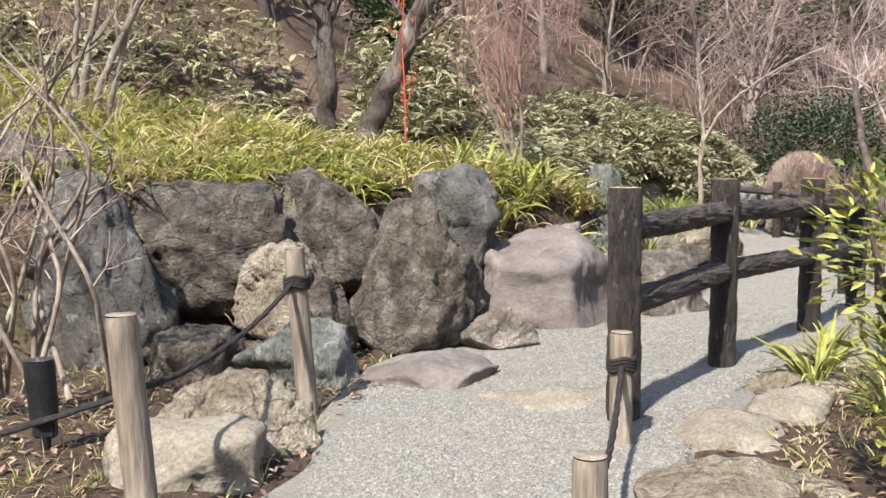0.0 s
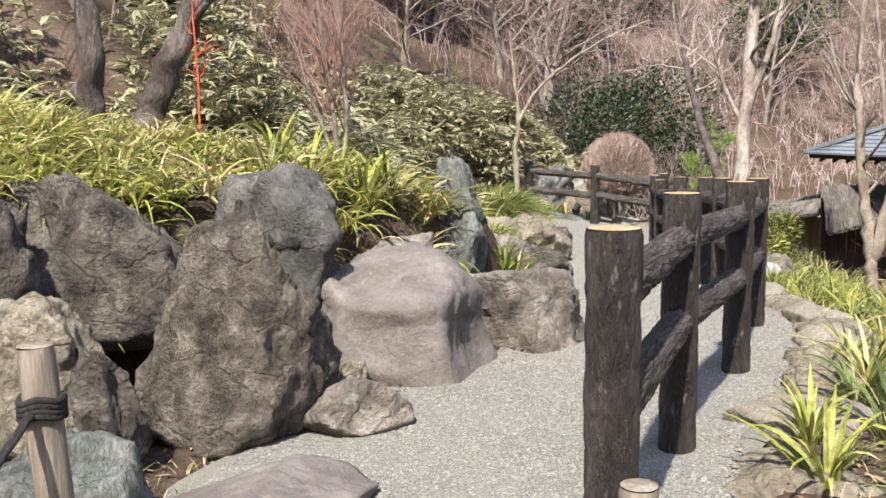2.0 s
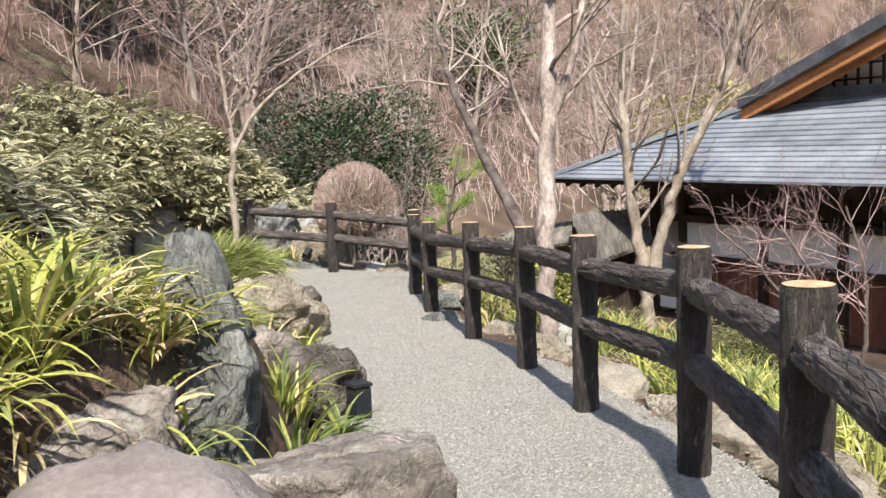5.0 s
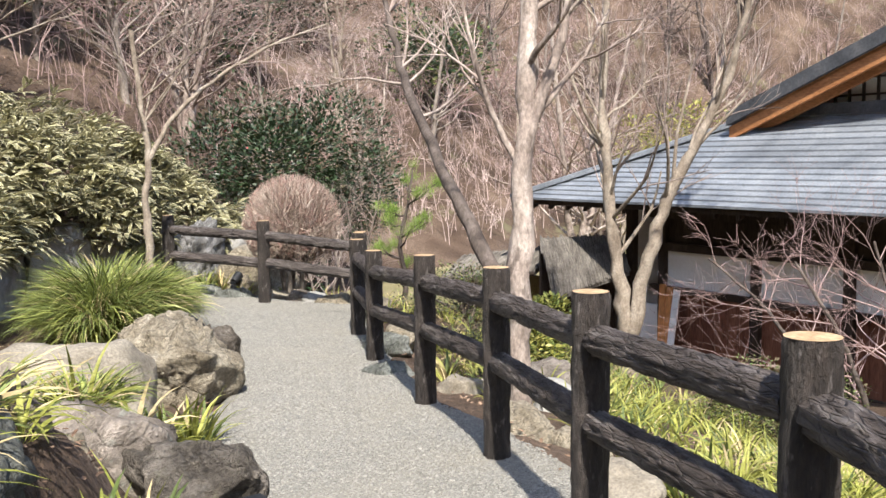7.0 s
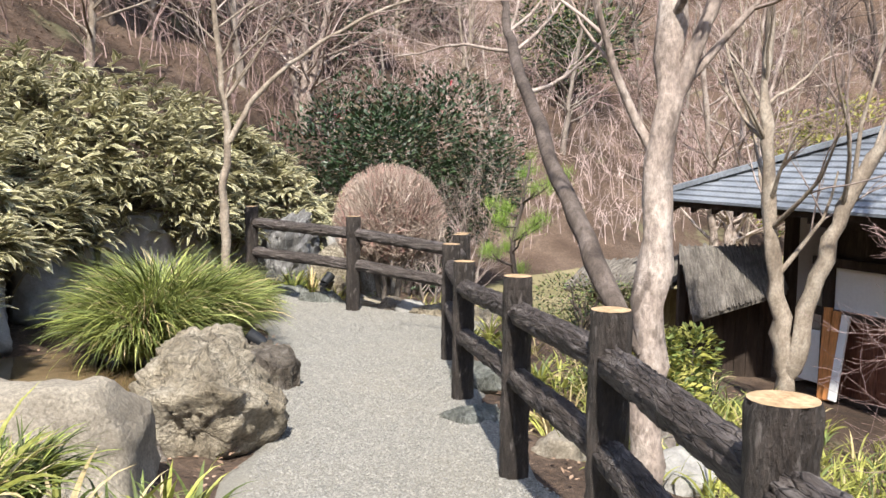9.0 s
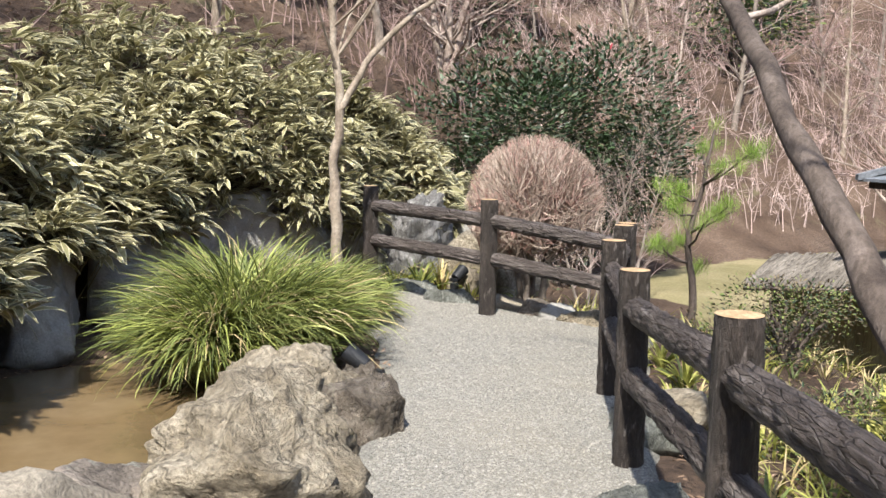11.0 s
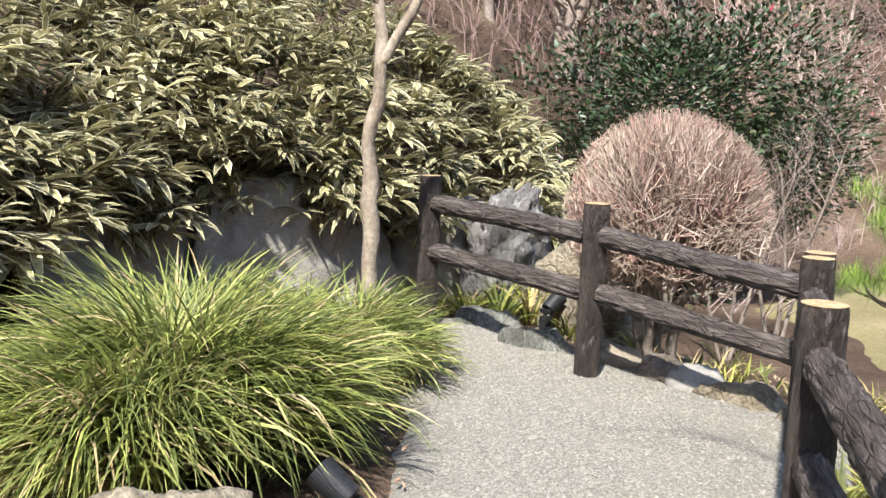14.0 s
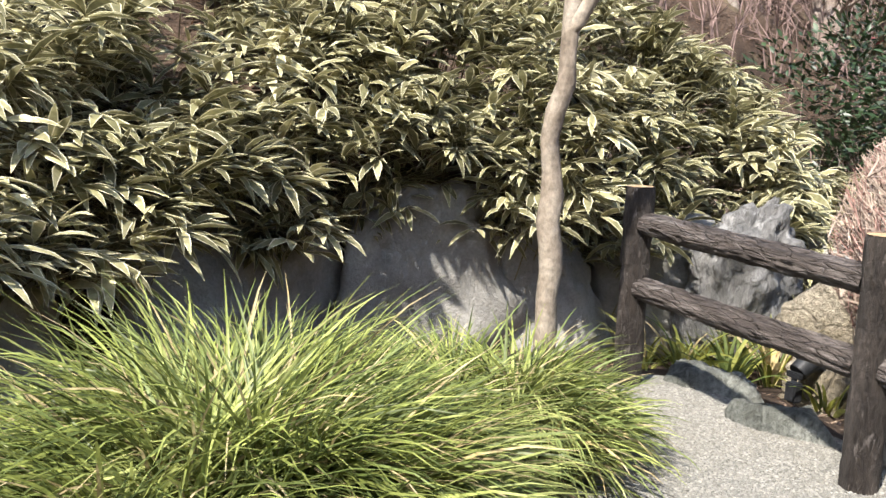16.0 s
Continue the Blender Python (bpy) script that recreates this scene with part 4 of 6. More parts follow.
for k, (x, y, sx, sy, sz, rz) in enumerate([(6.14, 20.05, 0.8, 0.4, 0.3, -52), (6.4, 19.38, 0.72, 0.38, 0.3, -30), (6.87, 18.98, 0.55, 0.36, 0.28, -50), (7.02, 18.68, 0.5, 0.36, 0.3, -55),
                                           (7.16, 18.42, 0.44, 0.36, 0.28, -40), (7.34, 18.1, 0.72, 0.44, 0.3, -52), (7.6, 17.72, 0.6, 0.42, 0.28, -50), (6.25, 15.1, 0.45, 0.6, 0.26, -10), (5.72, 14.12, 0.5, 0.4, 0.2, 20), (6.0, 13.4, 0.6, 0.5, 0.3, 20), (6.75, 13.2, 0.8, 0.6, 0.34, 35), (6.35, 12.75, 0.55, 0.5, 0.3, -15), (6.5, 15.2, 0.5, 0.45, 0.3, 10), (5.7, 11.6, 0.6, 0.5, 0.3, 40)]):
    boulder("edging_stone", (x, y, -0.56 if y > 17 else -0.5 if y > 13.9 else -0.62), (sx, sy, sz), (ROCK_GREEN, ROCK_GREEN, ROCK_SLAB, ROCK_GREY, ROCK_WALL, ROCK_PALE, ROCK_PALE)[k % 7], "flat weathered edging stone outside the fence", 80 + k, rz, rough=0.04, sub=4, group="edging stones outside the fence")


# ---------------------------------------------------------------- leaves and grasses
def clump_cover(name, pts, per, length, width, lean, droop, seed, weights, mats, label, category, kind="stuff", spread=0.05):
    """Tufts of strap leaves at the given roots, joined into one cover."""
    r = np.random.default_rng(seed)
    pts = np.asarray(pts, float)
    n = len(pts) * per
    base = np.repeat(pts, per, 0)
    az = r.uniform(0, 2 * np.pi, n)
    root = base + np.stack([np.cos(az) * r.uniform(0, spread, n), np.sin(az) * r.uniform(0, spread, n), np.full(n, -0.02)], 1)
    size = np.repeat(r.uniform(0.75, 1.2, len(pts)), per)
    L = r.uniform(*length, n) * size
    V, Q, _ = blades(root, az + r.normal(0, 0.25, n), L, r.uniform(*width, n), r.uniform(*lean, n), r.uniform(*droop, n), r, 6, fold=0.25, twist=r.normal(0, 0.35, n))
    pick = np.where(r.random(n) < 0.75, np.repeat(r.choice(len(mats), len(pts), p=weights), per), r.choice(len(mats), n, p=weights))
    idx = np.repeat(pick, len(Q) // n)
    ob = new(name, quads(name, V, Q, idx, mats))
    return tagged(ob, label, category, kind=kind)


def scatter(n, x0, x1, y0, y1, seed, keep):
    r = np.random.default_rng(seed)
    X, Y = r.uniform(x0, x1, n), r.uniform(y0, y1, n)
    k = keep(X, Y)
    X, Y = X[k], Y[k]
    return np.stack([X, Y, height(X, Y)], 1)


STRAPS = [STRAP_LIME, STRAP_GREEN, STRAP_DRY]
PLANT_LEAVES = [PLANT_LIME, PLANT_GREEN, PLANT_DRY]
bank_pts = scatter(2100, -5.5, 2.0, 6.6, 12.2, 5, lambda X, Y: (side(X, Y, LEFT_EDGE) > np.interp(Y, [6.0, 6.6, 7.5, 8.6, 9.5, 12], [2.6, 2.5, 1.85, 1.35, 0.8, 0.5])) & (side(X, Y, HILL_FOOT) < -0.6))
clump_cover("strap_leaf_grass", bank_pts, 13, (0.24, 0.46), (0.014, 0.03), (0.3, 1.1), (1.0, 1.9), 6, [0.55, 0.1, 0.35], STRAPS, "lime and straw coloured strap-leaf grass covering the bank top", "grass")
def LIP(y):
    return np.interp(y, [6.0, 6.6, 7.5, 8.6, 9.5], [2.55, 2.45, 1.75, 1.25, 0.7])


lip = scatter(520, -3.6, 1.6, 6.4, 9.4, 7, lambda X, Y: (side(X, Y, LEFT_EDGE) > LIP(Y) - 0.12) & (side(X, Y, LEFT_EDGE) < LIP(Y) + 0.6))
clump_cover("strap_leaf_grass", lip, 14, (0.32, 0.6), (0.018, 0.034), (0.5, 1.25), (1.0, 1.9), 8, [0.62, 0.12, 0.26], STRAPS, "lime strap-leaf grass arching over the boulders", "grass")


def strap_plant(x, y, z, seed, size=1.0, weights=(0.55, 0.3, 0.15), per=34, label="arching lime-green strap-leaf plant", wide=1.0):
    r = np.random.default_rng(seed)
    az = r.uniform(0, 2 * np.pi, per)
    root = np.stack([np.cos(az), np.sin(az), np.zeros(per)], 1) * r.uniform(0, 0.07 * size, (per, 1)) - np.array([0, 0, 0.02])
    long = r.uniform(0.32, 0.68, per) * size * r.uniform(0.75, 1.2)
    V, Q, _ = blades(root, az + r.normal(0, 0.25, per), long, r.uniform(0.02, 0.042, per) * wide, r.uniform(0.05, 0.75, per), r.uniform(0.7, 1.9, per), r, 6, fold=0.25, twist=r.normal(0, 0.35, per))
    main = r.choice(3, p=list(weights))
    ob = holder("strap_leaf_plant", (x, y, z))
    nv, nq = len(V) // per, len(Q) // per
    for i in range(per):
        m = main if r.random() < 0.5 else r.choice(3, p=list(weights))
        part("leaf", quads("leaf", V[i * nv:(i + 1) * nv], Q[:nq], None, [PLANT_LEAVES[m]]), ob)
    return tagged(ob, label, "plant", "strap-leaf plants along the path")


for k, (x, y) in enumerate([(0.75, 8.8), (0.98, 9.05), (0.65, 9.3), (0.9, 9.6), (0.7, 9.95), (0.4, 9.0), (1.0, 10.3), (0.5, 8.6), (1.15, 8.9), (1.2, 10.9), (0.2, 9.6), (0.1, 8.9)]):
    strap_plant(x, y, h1(x, y) - 0.02, 200 + k, 0.95, (0.6, 0.2, 0.2), wide=1.1)
for k, (x, y, s) in enumerate([(2.05, 9.55, 1.0), (2.15, 9.95, 0.9), (2.35, 10.25, 0.75), (2.5, 10.6, 0.7), (2.75, 10.5, 0.55), (2.1, 9.2, 0.6), (2.6, 10.95, 0.6)]):
    strap_plant(x, y, h1(x, y), 230 + k, s, (0.5, 0.42, 0.08))
for k, (x, y, s) in enumerate([(2.55, 11.95, 0.8), (2.85, 12.05, 0.8), (3.05, 12.25, 0.7), (3.3, 12.4, 0.75), (2.4, 12.3, 0.9), (3.5, 12.75, 0.7), (3.25, 12.7, 0.5), (2.1, 11.8, 0.9), (3.1, 11.95, 0.6)]):
    strap_plant(x, y, h1(x, y), 250 + k, s, (0.55, 0.3, 0.15), label="low lime-green strap-leaf plant at the path edge")
for k, (x, y, s) in enumerate([(2.05, 5.2, 0.75), (2.35, 5.75, 0.8), (2.75, 5.7, 0.9), (3.0, 6.3, 0.8), (2.55, 5.1, 0.9), (3.3, 6.6, 0.9), (3.6, 7.2, 0.8), (2.2, 4.6, 0.7)]):
    strap_plant(x, y, h1(x, y), 270 + k, s, (0.5, 0.45, 0.05), wide=1.0)
for k, (x, y, s) in enumerate([(6.35, 20.45, 0.85), (6.65, 20.6, 0.8), (6.1, 20.65, 0.85), (6.85, 20.15, 0.7), (6.5, 20.9, 0.8), (7.1, 20.6, 0.7), (5.9, 20.9, 0.8), (6.25, 21.0, 0.7), (7.35, 19.9, 0.6), (7.0, 19.5, 0.5), (7.25, 16.7, 0.5), (7.1, 16.1, 0.6), (6.7, 15.6, 0.5), (7.0, 16.6, 0.6), (6.9, 15.2, 0.6), (6.2, 13.9, 0.6)]):
    strap_plant(x, y, h1(x, y) - 0.02, 290 + k, s, (0.55, 0.38, 0.07), label="low green strap-leaf plant outside the fence")

for k, (x, y, s) in enumerate([(0.78, 8.62, 0.75), (0.55, 8.5, 0.7), (1.05, 8.72, 0.7), (1.28, 9.15, 0.6), (0.3, 8.55, 0.65)]):
    strap_plant(x, y, h1(x, y) - 0.02, 330 + k, s, (0.12, 0.08, 0.8), per=22, label="withered straw-brown strap leaves drooping over low rocks", wide=1.3)

low = scatter(1300, 3.4, 12, 6.5, 15.5, 9, lambda X, Y: (-side(X, Y, RIGHT_EDGE) > 0.65) & (-side(X, Y, RIGHT_EDGE) < 4.2) & (Y > 5.5 + 0.1 * X))
clump_cover("strap_leaf_grass", low, 10, (0.22, 0.42), (0.014, 0.026), (0.1, 0.9), (0.7, 1.7), 10, [0.7, 0.22, 0.08], STRAPS, "bright lime strap-leaf grass below the fence", "grass")
outer = scatter(520, 5.2, 10.5, 12.5, 19.5, 19, lambda X, Y: (-side(X, Y, RIGHT_EDGE) > 0.3) & (-side(X, Y, RIGHT_EDGE) < 2.6))
clump_cover("strap_leaf_grass", outer, 10, (0.15, 0.34), (0.01, 0.02), (0.1, 0.9), (0.7, 1.7), 24, [0.4, 0.28, 0.32], STRAPS, "sparse lime and straw strap-leaf grass outside the fence", "grass")
dry = scatter(2600, -4, 4, 1.5, 6.2, 11, lambda X, Y: ((side(X, Y, LEFT_EDGE) > 0.15) & (side(X, Y, LEFT_EDGE) < 3)) | ((-side(X, Y, RIGHT_EDGE) > 0.5) & (X < 3.5)))
clump_cover("dry_grass", dry, 9, (0.05, 0.13), (0.004, 0.009), (0.3, 1.2), (0.4, 1.2), 12, [0.05, 0.35, 0.6], STRAPS, "short dry grass among fallen leaves", "grass")


def mondo(x, y, z, rx, ry, rz, high, n, seed, label, wide=(0.012, 0.023)):
    """A dense mound of fine arching blades."""
    r = np.random.default_rng(seed)
    tufts = max(5, n // 330)
    ta, tq = r.uniform(0, 2 * np.pi, tufts), np.sqrt(r.random(tufts)) * 0.8
    pick_t = r.integers(0, tufts, n)
    a, q = ta[pick_t], tq[pick_t]
    X, Y = np.cos(a) * q + r.normal(0, 0.09, n), np.sin(a) * q + r.normal(0, 0.09, n)
    q = np.minimum(1.0, np.hypot(X, Y))
    th = r.uniform(0.85, 1.12, tufts)[pick_t]
    L = high * r.uniform(0.62, 1.12, n) * th
    lean = 0.06 + 0.4 * q ** 1.5 + np.abs(r.normal(0, 0.24, n))
    out = np.arctan2(Y * ry, X * rx)
    free = r.uniform(-np.pi, np.pi, n)
    az = np.arctan2(np.sin(out) * q * 1.6 + np.sin(free), np.cos(out) * q * 1.6 + np.cos(free))
    root = np.stack([X * rx * 0.8, Y * ry * 0.8, high * 0.22 * (1 - q ** 2)], 1)
    wd, dr, tw, pick = r.uniform(*wide, n), r.uniform(0.9, 2.3, n), r.normal(0, 0.4, n), r.choice(3, n, p=[0.5, 0.42, 0.08])
    ob = holder("grass_clump", (x, y, z))
    ob.rotation_euler = (0, 0, radians(rz))
    for t in range(tufts):
        k = pick_t == t
        if k.sum() < 5:
            continue
        V, Q, _ = blades(root[k], az[k], L[k], wd[k], np.maximum(lean[k], 0.02), dr[k], r, 7, fold=0.2, twist=tw[k])
        part("tuft", quads("tuft", V, Q, np.repeat(pick[k], len(Q) // k.sum()), [MOUND_LIGHT, MOUND_DARK, STRAP_DRY]), ob)
    return tagged(ob, label, "grass")


mondo(4.16, 17.38, -0.5, 0.56, 0.9, -20, 0.92, 8400, 20, "large dense mound of fine bright-green grass")
mondo(4.92, 18.75, -0.45, 0.55, 0.75, -20, 0.62, 3000, 21, "low fine green grass mound round a tree base")
mondo(2.0, 13.9, -0.15, 0.4, 0.4, 0, 0.4, 900, 22, "small tuft of fine green grass")
mondo(2.6, 12.2, 0.0, 0.35, 0.35, 0, 0.42, 800, 23, "tuft of fine dark green grass among stones")

# fallen leaves
def litter(name, pts, seed, size=(0.025, 0.06)):
    r = np.random.default_rng(seed)
    n = len(pts)
    az = r.uniform(0, 6.28, n)
    V, Q, _ = blades(pts + np.array([0, 0, 0.012]), az, r.uniform(*size, n), r.uniform(0.014, 0.035, n), r.uniform(1.1, 1.75, n), r.uniform(-0.5, 0.5, n), r, 3, fold=0.3, broad=0.5)
    return tagged(new(name, quads(name, V, Q, None, [LITTER])), "scattered dry brown fallen leaves", "leaves", kind="stuff")


litter("fallen_leaves", scatter(9000, -4.5, 4, 1.5, 9, 13, lambda X, Y: (side(X, Y, LEFT_EDGE) > 0.02) | (-side(X, Y, RIGHT_EDGE) > 0.3)), 14)
litter("fallen_leaves", scatter(16000, 0.5, 14, 20.5, 31, 17, lambda X, Y: side(X, Y, HILL_FOOT) > 1.5), 18, (0.06, 0.13))
litter("fallen_leaves", scatter(9000, 1.0, 10, 8.5, 22, 15, lambda X, Y: (side(X, Y, LEFT_EDGE) > 0.02) | (-side(X, Y, RIGHT_EDGE) > 0.1)), 16)


# ---------------------------------------------------------------- bamboo grass
def resample(line, step):
    L = [np.array(p, float) for p in line]
    out, nor = [], []
    for a, b in zip(L, L[1:]):
        d = b - a
        k = max(1, int(np.hypot(*d) / step))
        for i in range(k):
            out.append(a + d * i / k)
            nor.append(np.array([-d[1], d[0]]) / np.hypot(*d))
    return np.array(out), np.array(nor)


def thicket(name, foot, n, seed, label, profile, leaf=(0.2, 0.34), width=(0.042, 0.07), fan=5, depth=0.45, taper=None, base=None, lift=None):
    """Bamboo grass: fans of pale-edged leaves over the slope behind a foot line. profile: rows of (behind the line, height)."""
    r = np.random.default_rng(seed)
    P, Nn = resample(foot, 0.1)
    k = r.integers(0, len(P), n)
    v = r.random(n)
    s = np.linspace(0, 1, len(profile))
    scale = np.interp(k / len(P), *taper) if taper else np.ones(n)
    dh = np.interp(v, s, [p[0] for p in profile]) * scale
    zz = np.interp(v, s, [p[1] for p in profile]) * scale
    lump = 0.22 * np.array([noise.noise(Vector((a * 1.3, b * 1.3, c))) for a, b, c in zip(P[k, 0], P[k, 1], zz)])
    hang = np.array([noise.noise(Vector((a * 0.9 + 7, b * 0.9, 3.0))) for a, b in P[k]])
    zz = zz + hang * 0.55 * (1 - v) ** 2
    gap = np.array([noise.noise(Vector((a * 2.1, b * 2.1, c * 2.3))) for a, b, c in zip(P[k, 0], P[k, 1], zz)]) < -0.11
    back = r.random(n) ** 1.6 * depth + 0.5 * gap
    XY = P[k] + Nn[k] * (dh + back + lump)[:, None] + r.normal(0, 0.08, (n, 2))
    hz = base(P[k, 0], P[k, 1]) if base else height(P[k, 0] - Nn[k, 0] * 0.3, P[k, 1] - Nn[k, 1] * 0.3)
    if lift:
        zz = zz + np.interp(k / len(P), *lift)
    Z = hz + zz - back * 0.35 + lump * 0.8 + r.normal(0, 0.05, n)
    out = np.arctan2(-Nn[k, 1], -Nn[k, 0]) + r.normal(0, 0.55, n)
    root = np.repeat(np.stack([XY[:, 0], XY[:, 1], Z], 1), fan, 0)
    m = n * fan
    ang = np.tile(np.linspace(-0.85, 0.85, fan), n) + r.normal(0, 0.3, m)
    az = np.repeat(out, fan) + ang
    V, Q, idx = blades(root, az, r.uniform(*leaf, m), r.uniform(*width, m), np.repeat(r.uniform(1.05, 1.7, n), fan) + r.normal(0, 0.25, m), r.uniform(0.35, 1.1, m), r, 4, margin=0.22, fold=0.12, twist=r.normal(0, 0.35, m), broad=0.5)
    # culms
    c = r.choice(n, n // 5, replace=False)
    culm = [([(XY[i, 0] + Nn[k[i], 0] * 0.5, XY[i, 1] + Nn[k[i], 1] * 0.5, Z[i] - 0.6), (XY[i, 0] + Nn[k[i], 0] * 0.2, XY[i, 1] + Nn[k[i], 1] * 0.2, Z[i] - 0.12), (XY[i, 0], XY[i, 1], Z[i])], (0.005, 0.004, 0.002)) for i in c]
    VS, QS = tubes(culm, 3)
    V, Q, idx = join([(V, Q, idx), (VS, QS, np.full(len(QS), 2))])
    ob = new(name, quads(name, V, Q, idx, [SASA_GREEN, SASA_EDGE, SASA_STEM]))
    return tagged(ob, label, "bamboo grass", kind="stuff")


BIG_FOOT = [(-0.3, 13.4), (1.6, 16.0), (2.4, 18.4), (3.3, 20.3), (4.9, 21.05), (6.5, 21.75), (7.9, 22.5)]
thicket("bamboo_grass", BIG_FOOT, 6600, 30, "dense pale-edged bamboo grass hanging over the boulder wall",
        [(-0.62, 1.0), (-0.55, 1.2), (-0.35, 1.65), (0.0, 2.1), (0.6, 2.55), (1.4, 3.0), (2.4, 3.5)], taper=([0, 0.25, 0.6, 0.75, 0.87, 1.0], [0.55, 0.82, 0.95, 0.86, 0.74, 0.55]), lift=([0, 0.6, 0.8, 1.0], [0, 0, 0.25, 0.4]))
thicket("bamboo_grass", BIG_FOOT, 2200, 33, "shaded inner leaves of the bamboo grass",
        [(-0.3, 1.05), (-0.15, 1.4), (0.2, 1.9), (0.8, 2.4), (1.6, 2.9), (2.4, 3.4)], depth=0.7, taper=([0, 0.25, 0.6, 0.75, 0.87, 1.0], [0.5, 0.77, 0.9, 0.82, 0.7, 0.5]), lift=([0, 0.6, 0.8, 1.0], [0, 0, 0.25, 0.4]))
thicket("bamboo_grass", [(-7, 11.4), (-4, 11.9), (-1.6, 12.7), (0.2, 12.4), (1.3, 12.9), (1.8, 13.8)], 2600, 31, "pale-edged bamboo grass on the slope behind the bank",
        [(-0.3, 0.25), (0.0, 0.7), (0.5, 1.1), (1.3, 1.7), (2.2, 2.4), (3.2, 3.2)], leaf=(0.2, 0.32))
thicket("bamboo_grass", [(0.9, 10.9), (1.4, 11.3), (1.8, 11.9)], 130, 32, "pale dry bamboo grass tuft beside the red shrub",
        [(-0.1, 0.3), (0.1, 0.6), (0.4, 0.7)], leaf=(0.22, 0.34))


# ---------------------------------------------------------------- trees
TWIG_MAUVE = material("twig_mauve", [(0.22, 0.14, 0.13), (0.33, 0.225, 0.21), (0.44, 0.33, 0.31)], 3, 30, 0.88, 0.0, island=0.3, world_space=True)
BARK_TRUNK = material("bark_trunk", [(0.06, 0.045, 0.036), (0.13, 0.105, 0.09), (0.26, 0.23, 0.2)], 4, 40, 0.9, 1.0, stretch=(1, 1, 0.3), spots=((0.36, 0.34, 0.31), 0.6, 0.7), spot_scale=6, bump_size=0.05, fine_amount=0.5)
def grow(p, d, length, r, level, rng, out, depth, spread=0.6, up=0.15, bend=0.18, kids=(3, 5), shrink=0.62):
    """Recursive limbs: appends (points, radii, level)."""
    n = 5 if level < depth else 4
    P, R = [np.array(p, float)], [r]
    d = np.array(d, float) / np.linalg.norm(d)
    for i in range(n):
        d = d + rng.normal(0, bend, 3) + np.array([0, 0, up * 0.3])
        d /= np.linalg.norm(d)
        P.append(P[-1] + d * length / n)
        R.append(max(0.0012, r * (1 - (0.7 if level < depth else 0.85) * (i + 1) / n)))
    out.append((np.array(P), np.array(R), level))
    if level >= depth:
        return
    for k in range(rng.integers(*kids)):
        f = rng.uniform(0.3, 1.0)
        i = min(n - 1, int(f * n))
        q = P[i] + (P[i + 1] - P[i]) * (f * n - i)
        t = (P[i + 1] - P[i]) / np.linalg.norm(P[i + 1] - P[i])
        s = rng.normal(0, 1, 3)
        s -= t * s.dot(t)
        s /= np.linalg.norm(s) + 1e-9
        nd = t + s * spread * rng.uniform(0.7, 1.5) + np.array([0, 0, up])
        grow(q, nd, length * shrink * rng.uniform(0.75, 1.15), max(0.0018, R[i] * 0.62), level + 1, rng, out, depth, spread, up, bend, kids, shrink)


def wavy(line, n, rng, amp):
    """A smooth, slightly uneven path through the points."""
    line = np.array(line, float)
    t = np.linspace(0, len(line) - 1, n)
    P = np.stack([np.interp(t, np.arange(len(line)), line[:, i]) for i in range(3)], 1)
    for _ in range(3):
        P[1:-1] = 0.25 * P[:-2] + 0.5 * P[1:-1] + 0.25 * P[2:]
    k = rng.normal(0, amp, (n, 3))
    k[0] = 0
    return P + k


def knobbly(V, amp, f, seed):
    o = Vector((seed, seed * 1.7, seed * 0.6))
    for i in range(len(V)):
        V[i] += amp * np.array([noise.noise(Vector(V[i]) * f + o), noise.noise(Vector(V[i]) * f - o), 0])
    return V


